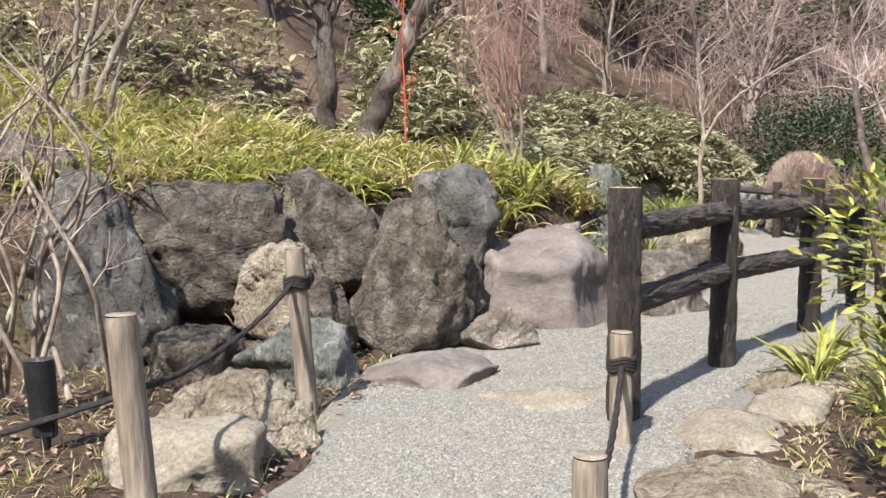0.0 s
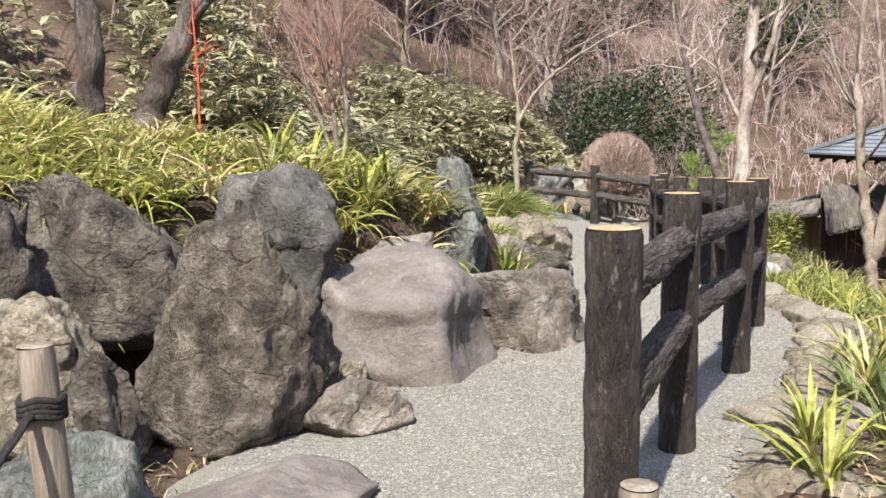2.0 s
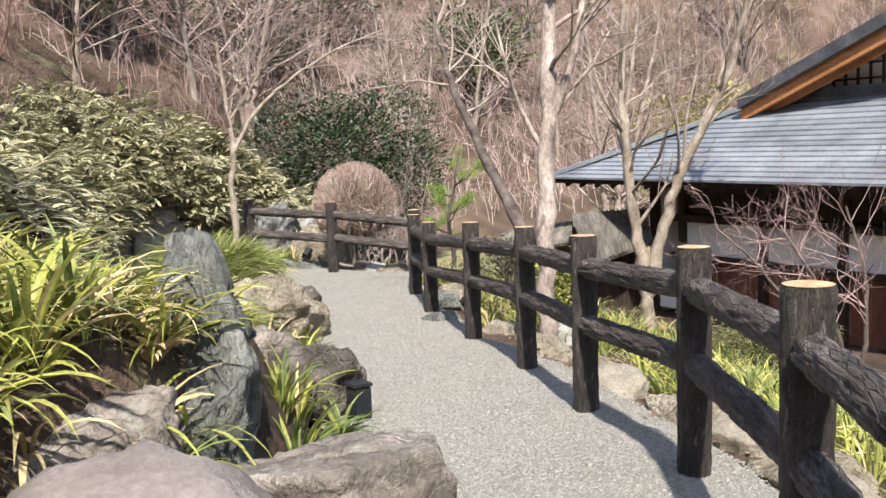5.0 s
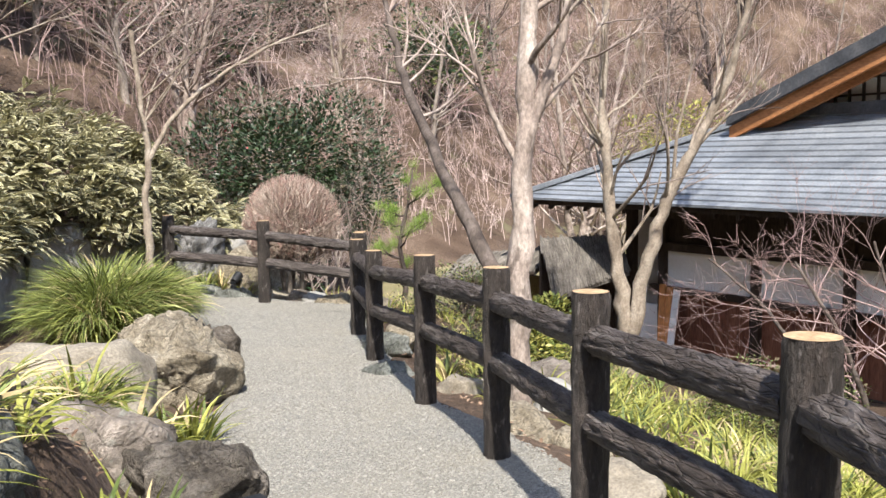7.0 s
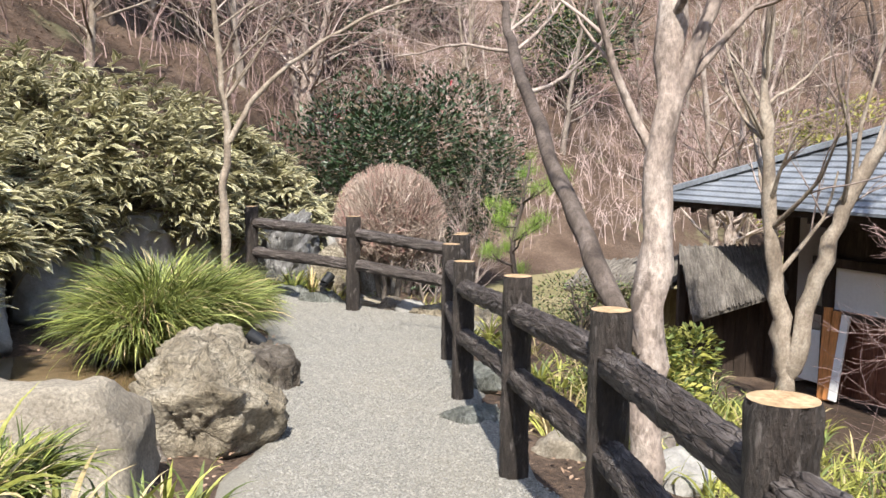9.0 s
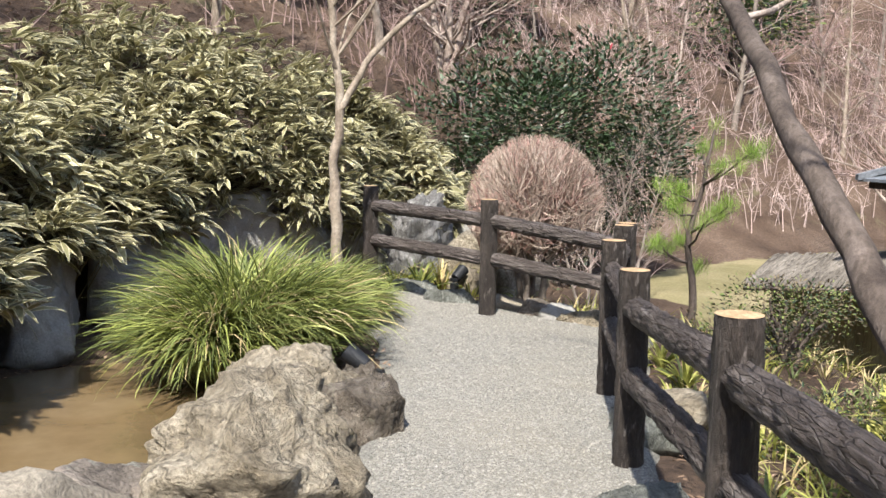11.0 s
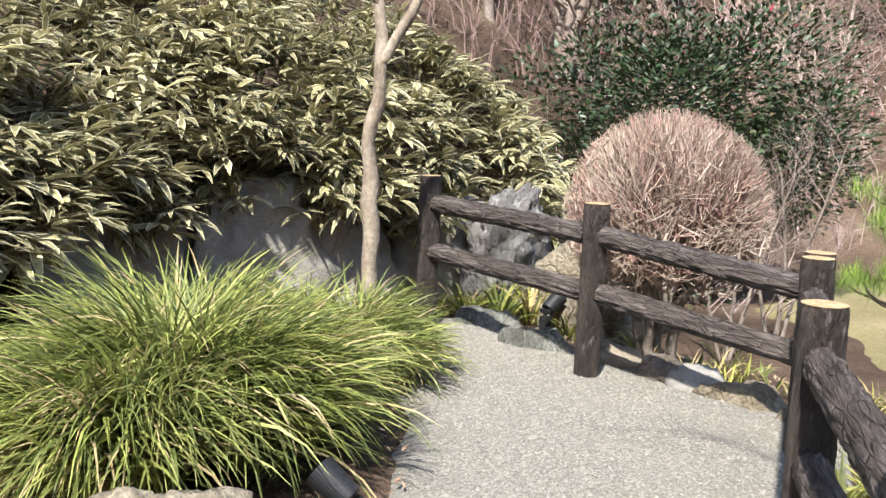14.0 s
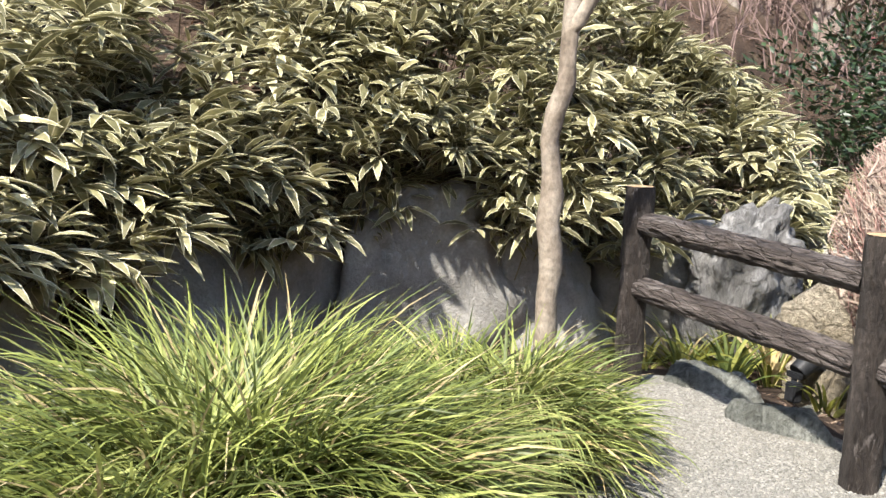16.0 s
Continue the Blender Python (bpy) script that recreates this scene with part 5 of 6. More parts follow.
def bare_tree(name, loc, stems, bark, twig, label, seed, branches=14, blen=1.0, depth=3, spread=0.7, up=0.25, start=0.35, sides=12, category="tree", kids=(3, 5), tilt=None, whole=False, barks=None):
    """A leafless tree or shrub. stems: (points, radius at foot, radius at top) in local space; limbs grow from them."""
    rng = np.random.default_rng(seed)
    tree = holder(name, loc)
    tagged(tree, label, category)
    twigs = []
    for k0, (line, r0, r1) in enumerate(stems):
        n = 26
        P = wavy(line, n, rng, r0 * 0.12)
        R = np.linspace(r0, r1, n)
        R[0] *= 1.25 if P[0][2] < 0.3 else 0.3
        V, Q = tubes([(P, R)], sides)
        V = knobbly(knobbly(V, r0 * 0.3, 5.0, seed), r0 * 0.18, 14.0, seed)
        part("trunk", quads("trunk", V, Q, None, [barks[k0] if barks else bark], True), tree)
        for k in range(branches):
            f = rng.uniform(start, 1.0)
            i = min(n - 2, int(f * (n - 1)))
            t = P[i + 1] - P[i]
            t /= np.linalg.norm(t)
            s = rng.normal(0, 1, 3)
            if tilt is not None:
                s = s + np.array(tilt)
            s -= t * s.dot(t)
            s /= np.linalg.norm(s)
            grow(P[i], t * 0.5 + s * spread * 1.3 + np.array([0, 0, up]), blen * rng.uniform(0.6, 1.2) * (1.25 - 0.5 * f), R[i] * 0.4, 1, rng, twigs, depth, spread, up * 0.6, 0.13, kids)
    big = [(p, r) for p, r, l in twigs if l == 1]
    fine = [(p, r) for p, r, l in twigs if l > 1]
    if whole:
        V1, Q1 = tubes(big, 5)
        V2, Q2 = tubes(fine, 3)
        V, Q, I = join([(V1, Q1, np.zeros(len(Q1), np.int32)), (V2, Q2, np.ones(len(Q2), np.int32))])
        part("crown", quads("crown", V, Q, I, [bark, twig], True), tree, "fine bare crown")
        return tree
    for P, R in big:
        V, Q = tubes([(P, R)], 7)
        part("limb", quads("limb", V, Q, None, [bark if R[0] > 0.012 else twig], True), tree)
    if fine:
        V, Q = tubes(fine, 3)
        tagged(part("crown", quads("crown", V, Q, None, [twig], True), tree, "fine bare twigs"), kind="stuff")
    return tree


bare_tree("tree", (5.16, 19.2, -0.45), [([(0, 0, 0), (0.03, 0.02, 0.7), (-0.02, 0.03, 1.3), (0.06, 0.05, 2.0), (0.0, 0.1, 2.7), (-0.05, 0.2, 3.6)], 0.062, 0.028),
                                       ([(0.03, 0.05, 1.9), (0.35, 0.0, 2.5), (0.9, -0.1, 3.0), (1.7, -0.2, 3.5), (2.5, -0.3, 3.8)], 0.036, 0.012)],
          BARK_TAN, TWIG_PALE, "slender pale-barked bare tree growing out of the grass mound", 40, 9, 1.6, 3, 0.5, 0.1, 0.55, kids=(4, 6), tilt=(1.1, -0.4, 0.1))
bare_tree("tree", (5.85, 12.4, -0.85), [([(0, 0, 0), (-0.05, -0.03, 0.8), (-0.02, -0.02, 1.7), (0.05, 0, 2.6), (0.12, 0.05, 3.6), (0.35, 0.15, 5.2)], 0.1, 0.055),
                                        ([(-0.1, -0.05, 1.25), (-0.1, 0.5, 1.8), (0.05, 1.2, 2.35), (0.35, 2.1, 2.95), (0.55, 2.65, 3.4), (0.7, 3.2, 4.4)], 0.066, 0.025),
                                        ([(0.03, 0, 2.4), (0.3, -0.15, 3.3), (0.4, -0.3, 4.6)], 0.05, 0.02)],
          BARK_PALE, TWIG_PALE, "pale flaky-barked bare tree with a leaning dark limb beside the fence", 141, 10, 1.6, 3, 0.6, 0.25, 0.5, tilt=(0.7, -0.3, 0), kids=(3, 6), barks=(BARK_PALE, BARK_DARK, BARK_PALE))
bare_tree("tree", (10.0, 15.4, -1.6), [([(0, 0, 0), (0, 0, 0.6), (-0.05, 0.05, 1.1), (-0.14, 0.14, 1.9), (-0.21, 0.22, 3.0), (-0.25, 0.26, 3.6), (-0.15, 0.3, 5.0)], 0.12, 0.035),
                                       ([(0, 0, 0.75), (0.1, -0.1, 1.5), (0.24, -0.25, 2.4), (0.53, -0.54, 3.2), (0.8, -0.83, 4.0), (0.95, -1.0, 5.0)], 0.1, 0.035)],
          BARK_TAN, TWIG_PALE, "pale twin-stemmed bare tree in front of the house", 42, 13, 1.5, 3, 0.5, 0.3, 0.45)
bare_tree("tree", (-1.35, 11.3, h1(-1.2, 11.3) - 0.15), [([(0, 0, 0), (-0.03, 0, 0.7), (0.02, 0.05, 1.5), (-0.1, 0.1, 2.8)], 0.15, 0.09), ([(0.22, -0.1, 0.0), (0.36, -0.05, 0.5), (0.72, 0, 1.3), (1.2, 0.1, 2.5)], 0.16, 0.1)],
          BARK_TRUNK, TWIG_PALE, "twin grey-barked tree trunks rising from the grassy bank", 43, 5, 1.0, 3, 0.6, 0.2, 0.75, sides=16)
bare_tree("shrub", (-3.15, 8.5, 1.3), [([(0, 0, 0), (0.0, 0, 0.5), (0.1, 0, 1.1), (0.35, 0.1, 2.0)], 0.05, 0.02), ([(0.05, 0.03, 0), (0.15, 0, 0.6), (0.45, 0, 1.2), (0.9, 0.1, 1.9)], 0.045, 0.02), ([(-0.05, 0, 0), (-0.08, 0.05, 0.7), (0, 0.1, 1.8)], 0.04, 0.02), ([(0.1, 0, 0), (0.3, 0.05, 0.7), (0.55, 0.05, 1.7)], 0.035, 0.015)],
          BARK_GREY, TWIG_BROWN, "many-stemmed bare grey shrub on the bank", 44, 5, 0.6, 3, 0.6, 0.3, 0.5, category="shrub")
rs = np.random.default_rng(8)
bare_tree("shrub", (-2.0, 4.75, 0.1), [([(rs.uniform(-.3, .3), rs.uniform(-.25, .25), 0), (rs.uniform(-.35, .35), rs.uniform(-.3, .3), 0.6), (rs.uniform(-.45, .45), rs.uniform(-.3, .3), 1.2), (rs.uniform(-.55, .55), rs.uniform(-.35, .35), 1.75)], 0.016, 0.006) for k in range(11)],
          BARK_TAN, TWIG_BROWN, "bare twiggy shrub with pale upright stems", 45, 5, 0.42, 2, 0.7, 0.25, 0.25, sides=7, category="shrub")
bare_tree("shrub", (0.79, 10.45, 0.95), [([(0, 0, 0), (-0.03, 0, 0.5), (-0.1, 0, 1.1), (-0.2, 0, 2.0)], 0.03, 0.01), ([(0.03, 0, 0), (0.08, 0.02, 0.6), (0.05, 0.05, 1.3), (0.1, 0, 2.2)], 0.028, 0.01), ([(0, 0.03, 0.1), (-0.25, 0, 0.8), (-0.5, 0, 1.7)], 0.02, 0.008)],
          BARK_GREY, TWIG_RED, "bare shrub with fine reddish winter twigs", 46, 16, 0.75, 3, 0.55, 0.45, 0.25, category="shrub", kids=(3, 6))

bare_tree("shrub", (9.7, 11.9, h1(9.7, 11.9) - 0.1), [([(0, 0, 0), (0.05, 0.1, 0.7), (-0.1, 0.3, 1.4), (-0.3, 0.7, 2.1)], 0.04, 0.012), ([(0.05, 0, 0), (0.2, -0.1, 0.8), (0.3, 0, 1.6), (0.2, 0.2, 2.3)], 0.035, 0.012), ([(0, 0, 0.2), (-0.1, 0.5, 0.9), (-0.1, 1.2, 1.6), (0, 2.0, 2.0)], 0.03, 0.01)],
          BARK_DARK, TWIG_MAUVE, "bare shrub with fine mauve twigs spreading before the house", 47, 13, 0.95, 3, 0.6, 0.08, 0.3, category="shrub", kids=(4, 6))

# red-stemmed sapling
rp = holder("red_sapling", (-0.38, 9.95, h1(-0.38, 9.95)))
tagged(rp, "thin upright sapling with bright red bark", "sapling")
rr = np.random.default_rng(9)
V, Q = tubes([(wavy([(0, 0, 0), (0.01, 0, 0.6), (-0.02, 0, 1.2), (0.02, 0, 1.9)], 16, rr, 0.004), np.linspace(0.01, 0.004, 16))], 8)
part("stem", quads("stem", V, Q, None, [RED_BARK], True), rp)
tw = []
for k in range(16):
    z = rr.uniform(0.4, 1.8)
    grow((0, 0, z), (rr.normal(), rr.normal(), 0.8), 0.16, 0.004, 2, rr, tw, 3, 0.5, 0.3)
V, Q = tubes([(p, r) for p, r, l in tw], 4)
part("crown", quads("crown", V, Q, None, [RED_BARK]), rp)


# clipped round shrub
def round_shrub(x, y, z, r, stem, label, seed, n=1700):
    ob = holder("round_shrub", (x, y, z))
    tagged(ob, label, "shrub")
    rng = np.random.default_rng(seed)
    limbs, fine = [], []
    c = np.array([0, 0, stem + r * 0.85])
    for k in range(5):
        a = k * 1.26 + rng.uniform(0, .5)
        limbs.append((wavy([(0.12 * math.cos(a), 0.12 * math.sin(a), 0), (0.14 * math.cos(a), 0.14 * math.sin(a), stem * 0.7), (0.3 * math.cos(a), 0.3 * math.sin(a), stem + r * 0.5)], 10, rng, 0.008), np.linspace(0.045, 0.02, 10)))
    for k in range(n):
        d = rng.normal(0, 1, 3)
        d /= np.linalg.norm(d)
        d[2] = abs(d[2]) if d[2] < -0.55 else d[2]
        lum = 1 + 0.05 * noise.noise(Vector(d * 2.5))
        tip = c + d * np.array([r, r, r * 0.98]) * rng.uniform(0.9, 1.02) * lum
        low = np.array([0, 0, stem + 0.05])
        a = low + (tip - low) * rng.uniform(0.25, 0.7) + rng.normal(0, 0.09, 3)
        m = (a + tip) / 2 + rng.normal(0, 0.06, 3)
        fine.append((np.array([a, m, tip]), np.array([0.0065, 0.0045, 0.0022])))
        for q in range(3):
            t2 = tip + rng.normal(0, 0.1, 3)
            t2 = c + (t2 - c) * min(1.0, r * lum / np.linalg.norm(t2 - c))
            fine.append((np.array([m, (m + t2) / 2 + rng.normal(0, 0.015, 3), t2]), np.array([0.004, 0.003, 0.0015])))
    for k in range(26):
        a = rng.uniform(0, 6.28)
        tip = c + rng.normal(0, 0.3, 3) * r
        limbs.append((wavy([(0.1 * math.cos(a), 0.1 * math.sin(a), stem * 0.8), (0.25 * math.cos(a), 0.25 * math.sin(a), stem + 0.3 * r), tuple(tip)], 7, rng, 0.01), np.linspace(0.018, 0.008, 7)))
    for P, R in limbs:
        V, Q = tubes([(P, R)], 6)
        part("stem", quads("stem", V, Q, None, [BARK_GREY], True), ob)
    V, Q = tubes(fine, 3)
    part("crown", quads("crown", V, Q, (np.arange(len(Q)) // 24 % 4 < 1).astype(np.int32), [TWIG_BROWN, TWIG_RED]), ob, "dense clipped reddish-brown twigs")
    return ob


for k, (x, y, hh) in enumerate([(9.9, 23.6, 2.4), (9.0, 24.2, 2.2), (10.7, 23.9, 2.7)]):
    bare_tree("shrub", (x, y, h1(x, y) - 0.05), [([(0, 0, 0), (0.1, 0.05, hh * 0.4), (-0.05, 0.1, hh * 0.85)], 0.035, 0.01), ([(0.05, 0, 0), (0.4, 0.1, hh * 0.5), (0.75, 0, hh)], 0.03, 0.008), ([(-0.05, 0, 0), (-0.35, 0, hh * 0.45), (-0.7, 0.1, hh * 0.9)], 0.03, 0.008)],
              BARK_GREY, TWIG_PALE, "tangled pale bare-twigged shrub at the edge of the wood", 610 + k, branches=12, blen=0.9, depth=3, start=0.2, sides=7, category="shrub")
round_shrub(7.2, 19.2, -0.62, 0.7, 0.62, "clipped ball-shaped shrub of bare reddish twigs behind the fence", 50)


# ---------------------------------------------------------------- leafy shrubs
def leafy(name, loc, size, n, mats, weights, label, seed, leaf=(0.05, 0.1), ratio=0.45, trunk=None, category="shrub", lumps=9, flat=1.0, bark=BARK_DARK):
    """A shrub or crown of many small leaves in uneven lumps on real limbs."""
    rng = np.random.default_rng(seed)
    ob = holder(name, loc)
    tagged(ob, label, category)
    size = np.array(size, float) / 2
    C = rng.normal(0, 1, (lumps, 3))
    C /= np.linalg.norm(C, axis=1)[:, None]
    C *= rng.uniform(0.35, 0.72, (lumps, 1))
    R = rng.uniform(0.32, 0.55, lumps)
    k = rng.integers(0, lumps, n)
    d = rng.normal(0, 1, (n, 3))
    d /= np.linalg.norm(d, axis=1)[:, None]
    rad = R[k] * (1 - 0.45 * rng.random(n) ** 2)
    P = (C[k] + d * rad[:, None]) * size
    lift = size[2] + (trunk or 0)
    P[:, 2] += lift
    ok = P[:, 2] > 0.02
    P, d = P[ok], d[ok]
    n = len(P)
    az = np.arctan2(d[:, 1], d[:, 0]) + rng.normal(0, 0.9, n)
    L = rng.uniform(*leaf, n)
    V, Q, _ = blades(P, az, L, L * ratio * rng.uniform(0.8, 1.2, n), np.arccos(np.clip(d[:, 2], -1, 1)) * 0.5 + rng.uniform(0.2, 0.9, n), rng.uniform(0, 0.7, n), rng, 3, fold=0.2, twist=rng.normal(0, 0.6, n), broad=0.45)
    idx = np.repeat(rng.choice(len(mats), n, p=weights), len(Q) // n)
    part("foliage", quads("foliage", V, Q, idx, list(mats)), ob)
    limbs = []
    for j in range(lumps):
        q = C[j] * size + np.array([0, 0, lift])
        limbs.append((wavy([(rng.normal(0, 0.04), rng.normal(0, 0.04), -0.1), (q[0] * 0.3, q[1] * 0.3, q[2] * 0.5), tuple(q)], 9, rng, 0.01), np.linspace(0.03 + 0.02 * size[2], 0.008, 9)))
    for P, R in limbs:
        V, Q = tubes([(P, R)], 6)
        part("branch", quads("branch", V, Q, None, [bark], True), ob)
    return ob


leafy("shrub", (1.74, 3.4, 0.0), (0.95, 0.85, 1.42), 1500, [LEAF_YELLOW, LEAF_MID], [0.75, 0.25], "yellow-green leafy shrub with thin arching stems", 60, (0.045, 0.09), 0.34, lumps=14)
leafy("camellia", (10.9, 27.2, h1(10.9, 27.2) - 0.5), (5.6, 4.0, 5.4), 24000, [LEAF_DARK, LEAF_DULL, FLOWER], [0.915, 0.08, 0.005], "dark glossy evergreen shrub dotted with red flowers", 61, (0.08, 0.15), lumps=16)
leafy("evergreen_tree", (5.4, 31.0, h1(5.4, 31.0) - 0.2), (3.0, 3.0, 4.2), 6500, [LEAF_DARK, LEAF_MID], [0.8, 0.2], "dark green broad-leaved evergreen tree on the slope", 63, (0.13, 0.24), trunk=0.9, category="tree", lumps=13)
leafy("evergreen_tree", (-0.5, 17.5, h1(-0.5, 17.5) - 0.2), (2.6, 2.4, 3.4), 5000, [LEAF_DARK, LEAF_MID], [0.85, 0.15], "dark evergreen shrub above the bamboo grass", 64, (0.1, 0.18), trunk=0.6, category="tree", lumps=11)
leafy("shrub", (7.35, 13.85, h1(7.35, 13.85) - 0.02), (1.15, 1.1, 1.0), 3800, [LEAF_MID, LEAF_YELLOW], [0.4, 0.6], "small yellow-green leafy shrub below the fence", 65, (0.04, 0.075), lumps=10)
leafy("shrub", (9.15, 12.5, h1(9.15, 12.5) - 0.05), (1.8, 1.7, 0.95), 16000, [LEAF_MID, LEAF_DULL, LEAF_DARK], [0.5, 0.42, 0.08], "broad clipped brownish-green hedge shrub", 66, (0.022, 0.045), lumps=30)
leafy("shrub", (7.6, 14.8, h1(7.6, 14.8) - 0.05), (1.6, 1.4, 0.7), 4500, [LEAF_MID, LEAF_DULL, LEAF_DARK], [0.35, 0.4, 0.25], "low brownish-green hedge shrub outside the fence", 67, (0.025, 0.05), lumps=16)
leafy("shrub", (8.6, 17.0, h1(8.6, 17.0) - 0.05), (2.2, 1.8, 0.8), 5500, [LEAF_MID, LEAF_DULL, LEAF_DARK], [0.3, 0.45, 0.25], "low twiggy hedge shrub outside the fence", 68, (0.025, 0.05), lumps=18)


for k, (x, y, w, h, kind) in enumerate([(27.0, 30.5, 6.0, 4.5, 1), (32.0, 35.0, 7.0, 5.0, 1), (8.0, 35.0, 5.0, 5.0, 0), (22.0, 38.0, 6.0, 5.0, 0), (1.0, 30.0, 3.5, 4.0, 0), (-6.0, 19.0, 3.0, 3.2, 0), (12.5, 36.5, 5.0, 4.5, 2), (17.5, 41.0, 6.0, 5.0, 2)]):
    leafy("shrub", (x, y, h1(x, y) - 0.4), (w, w * 0.8, h), 4200, ([LEAF_DARK, LEAF_MID], [LEAF_YELLOW, LEAF_MID], [LEAF_DARK, TWIG_BROWN])[kind], [0.75, 0.25],
          ("dark evergreen shrub on the wooded hillside", "yellow-green bamboo clump on the far hillside", "dull brown-green thicket on the hillside")[kind], 90 + k, (0.14, 0.26), lumps=13)


def pine(x, y, z, seed):
    ob = holder("pine", (x, y, z))
    tagged(ob, "young pine with tufts of bright green needles", "tree")
    rng = np.random.default_rng(seed)
    limbs = [(wavy([(0, 0, 0), (0.1, 0, 0.5), (-0.05, 0.05, 1.0), (0.1, 0, 1.5), (0.2, 0, 2.05)], 14, rng, 0.01), np.linspace(0.045, 0.012, 14))]
    tips = [limbs[0][0][-1]]
    for k in range(15):
        i = rng.integers(4, 13)
        a = rng.uniform(0, 6.28)
        q = limbs[0][0][i]
        e = q + np.array([math.cos(a) * 0.45, math.sin(a) * 0.45, rng.uniform(0.0, 0.3)]) * rng.uniform(0.6, 1.2)
        limbs.append((wavy([tuple(q), tuple((q + e) / 2 - np.array([0, 0, 0.04])), tuple(e)], 6, rng, 0.008), np.linspace(0.014, 0.006, 6)))
        tips += [e, (q + 2 * e) / 3, e + rng.normal(0, 0.07, 3)]
    V, Q = tubes(limbs, 6)
    part("trunk", quads("trunk", V, Q, None, [BARK_DARK], True), ob)
    tips = np.array(tips)
    n = len(tips) * 130
    root = np.repeat(tips, 130, 0) + rng.normal(0, 0.035, (n, 3))
    V, Q, _ = blades(root, rng.uniform(0, 6.28, n), rng.uniform(0.09, 0.17, n), rng.uniform(0.0025, 0.0045, n), rng.uniform(0.1, 1.5, n), rng.uniform(0, 0.3, n), rng, 2, fold=0)
    part("foliage", quads("foliage", V, Q, None, [NEEDLE]), ob)


pine(8.5, 18.4, h1(8.5, 18.4) - 0.05, 70)


# ---------------------------------------------------------------- the house
house = holder("house", (12.6, 12.0, -1.75))
tagged(house, "traditional house with tiled hip-and-gable roof, white plaster and dark timber", "house")
HZ = -1.75


def slab(name, quad, thick, mat, parent, label=""):
    """A thin slab on four corners (world places), thickened downwards, as a part of the house."""
    o = Vector(house.location)
    bm = bmesh.new()
    up = [bm.verts.new(Vector(p) - o) for p in quad]
    dn = [bm.verts.new(Vector(p) - o - Vector((0, 0, thick))) for p in quad]
    bm.faces.new(up)
    bm.faces.new(dn[::-1])
    for i in range(4):
        bm.faces.new((up[i], dn[i], dn[(i + 1) % 4], up[(i + 1) % 4]))
    bmesh.ops.recalc_face_normals(bm, faces=bm.faces[:])
    ob = part(name, from_bm(name, bm, mat), parent, label)
    if parent is not house:
        ob.matrix_parent_inverse = Matrix.Identity(4)
    return ob


EAVE_X, EAVE_Z, NORTH, SOUTH, GABLE_X, RIDGE_Y = 11.5, 0.8, 19.7, 2.4, 13.9, 11.05
TOP_Z = 2.12
roof = part("roof", None, house)
roof.empty_display_size = 0.2
slope_n = 0.395
HIP = (TOP_Z - EAVE_Z) / slope_n + 0.06


def skirt_z(x):
    f = (x - EAVE_X) / (GABLE_X - EAVE_X)
    return EAVE_Z + (TOP_Z - EAVE_Z) * (0.85 * f + 0.15 * f * f)


courses = 17
for k in range(courses):
    x0, x1 = EAVE_X + (GABLE_X - EAVE_X) * k / courses, EAVE_X + (GABLE_X - EAVE_X) * (k + 1.12) / courses
    n0, n1 = NORTH - (skirt_z(x0) - EAVE_Z) / slope_n, NORTH - (skirt_z(x1) - EAVE_Z) / slope_n
    s0, s1 = SOUTH + (NORTH - n0), SOUTH + (NORTH - n1)
    lift = 0.028
    slab("tile_course", [(x0, n0, skirt_z(x0) + lift), (x0, s0, skirt_z(x0) + lift), (x1, s1, skirt_z(x1)), (x1, n1, skirt_z(x1))], 0.035, TILE, roof)
slab("roof_deck", [(EAVE_X + 0.08, NORTH - 0.1, EAVE_Z - 0.02), (EAVE_X + 0.08, SOUTH + 0.1, EAVE_Z - 0.02), (GABLE_X, SOUTH + HIP, TOP_Z - 0.03), (GABLE_X, NORTH - HIP, TOP_Z - 0.03)], 0.07, TIMBER, roof)
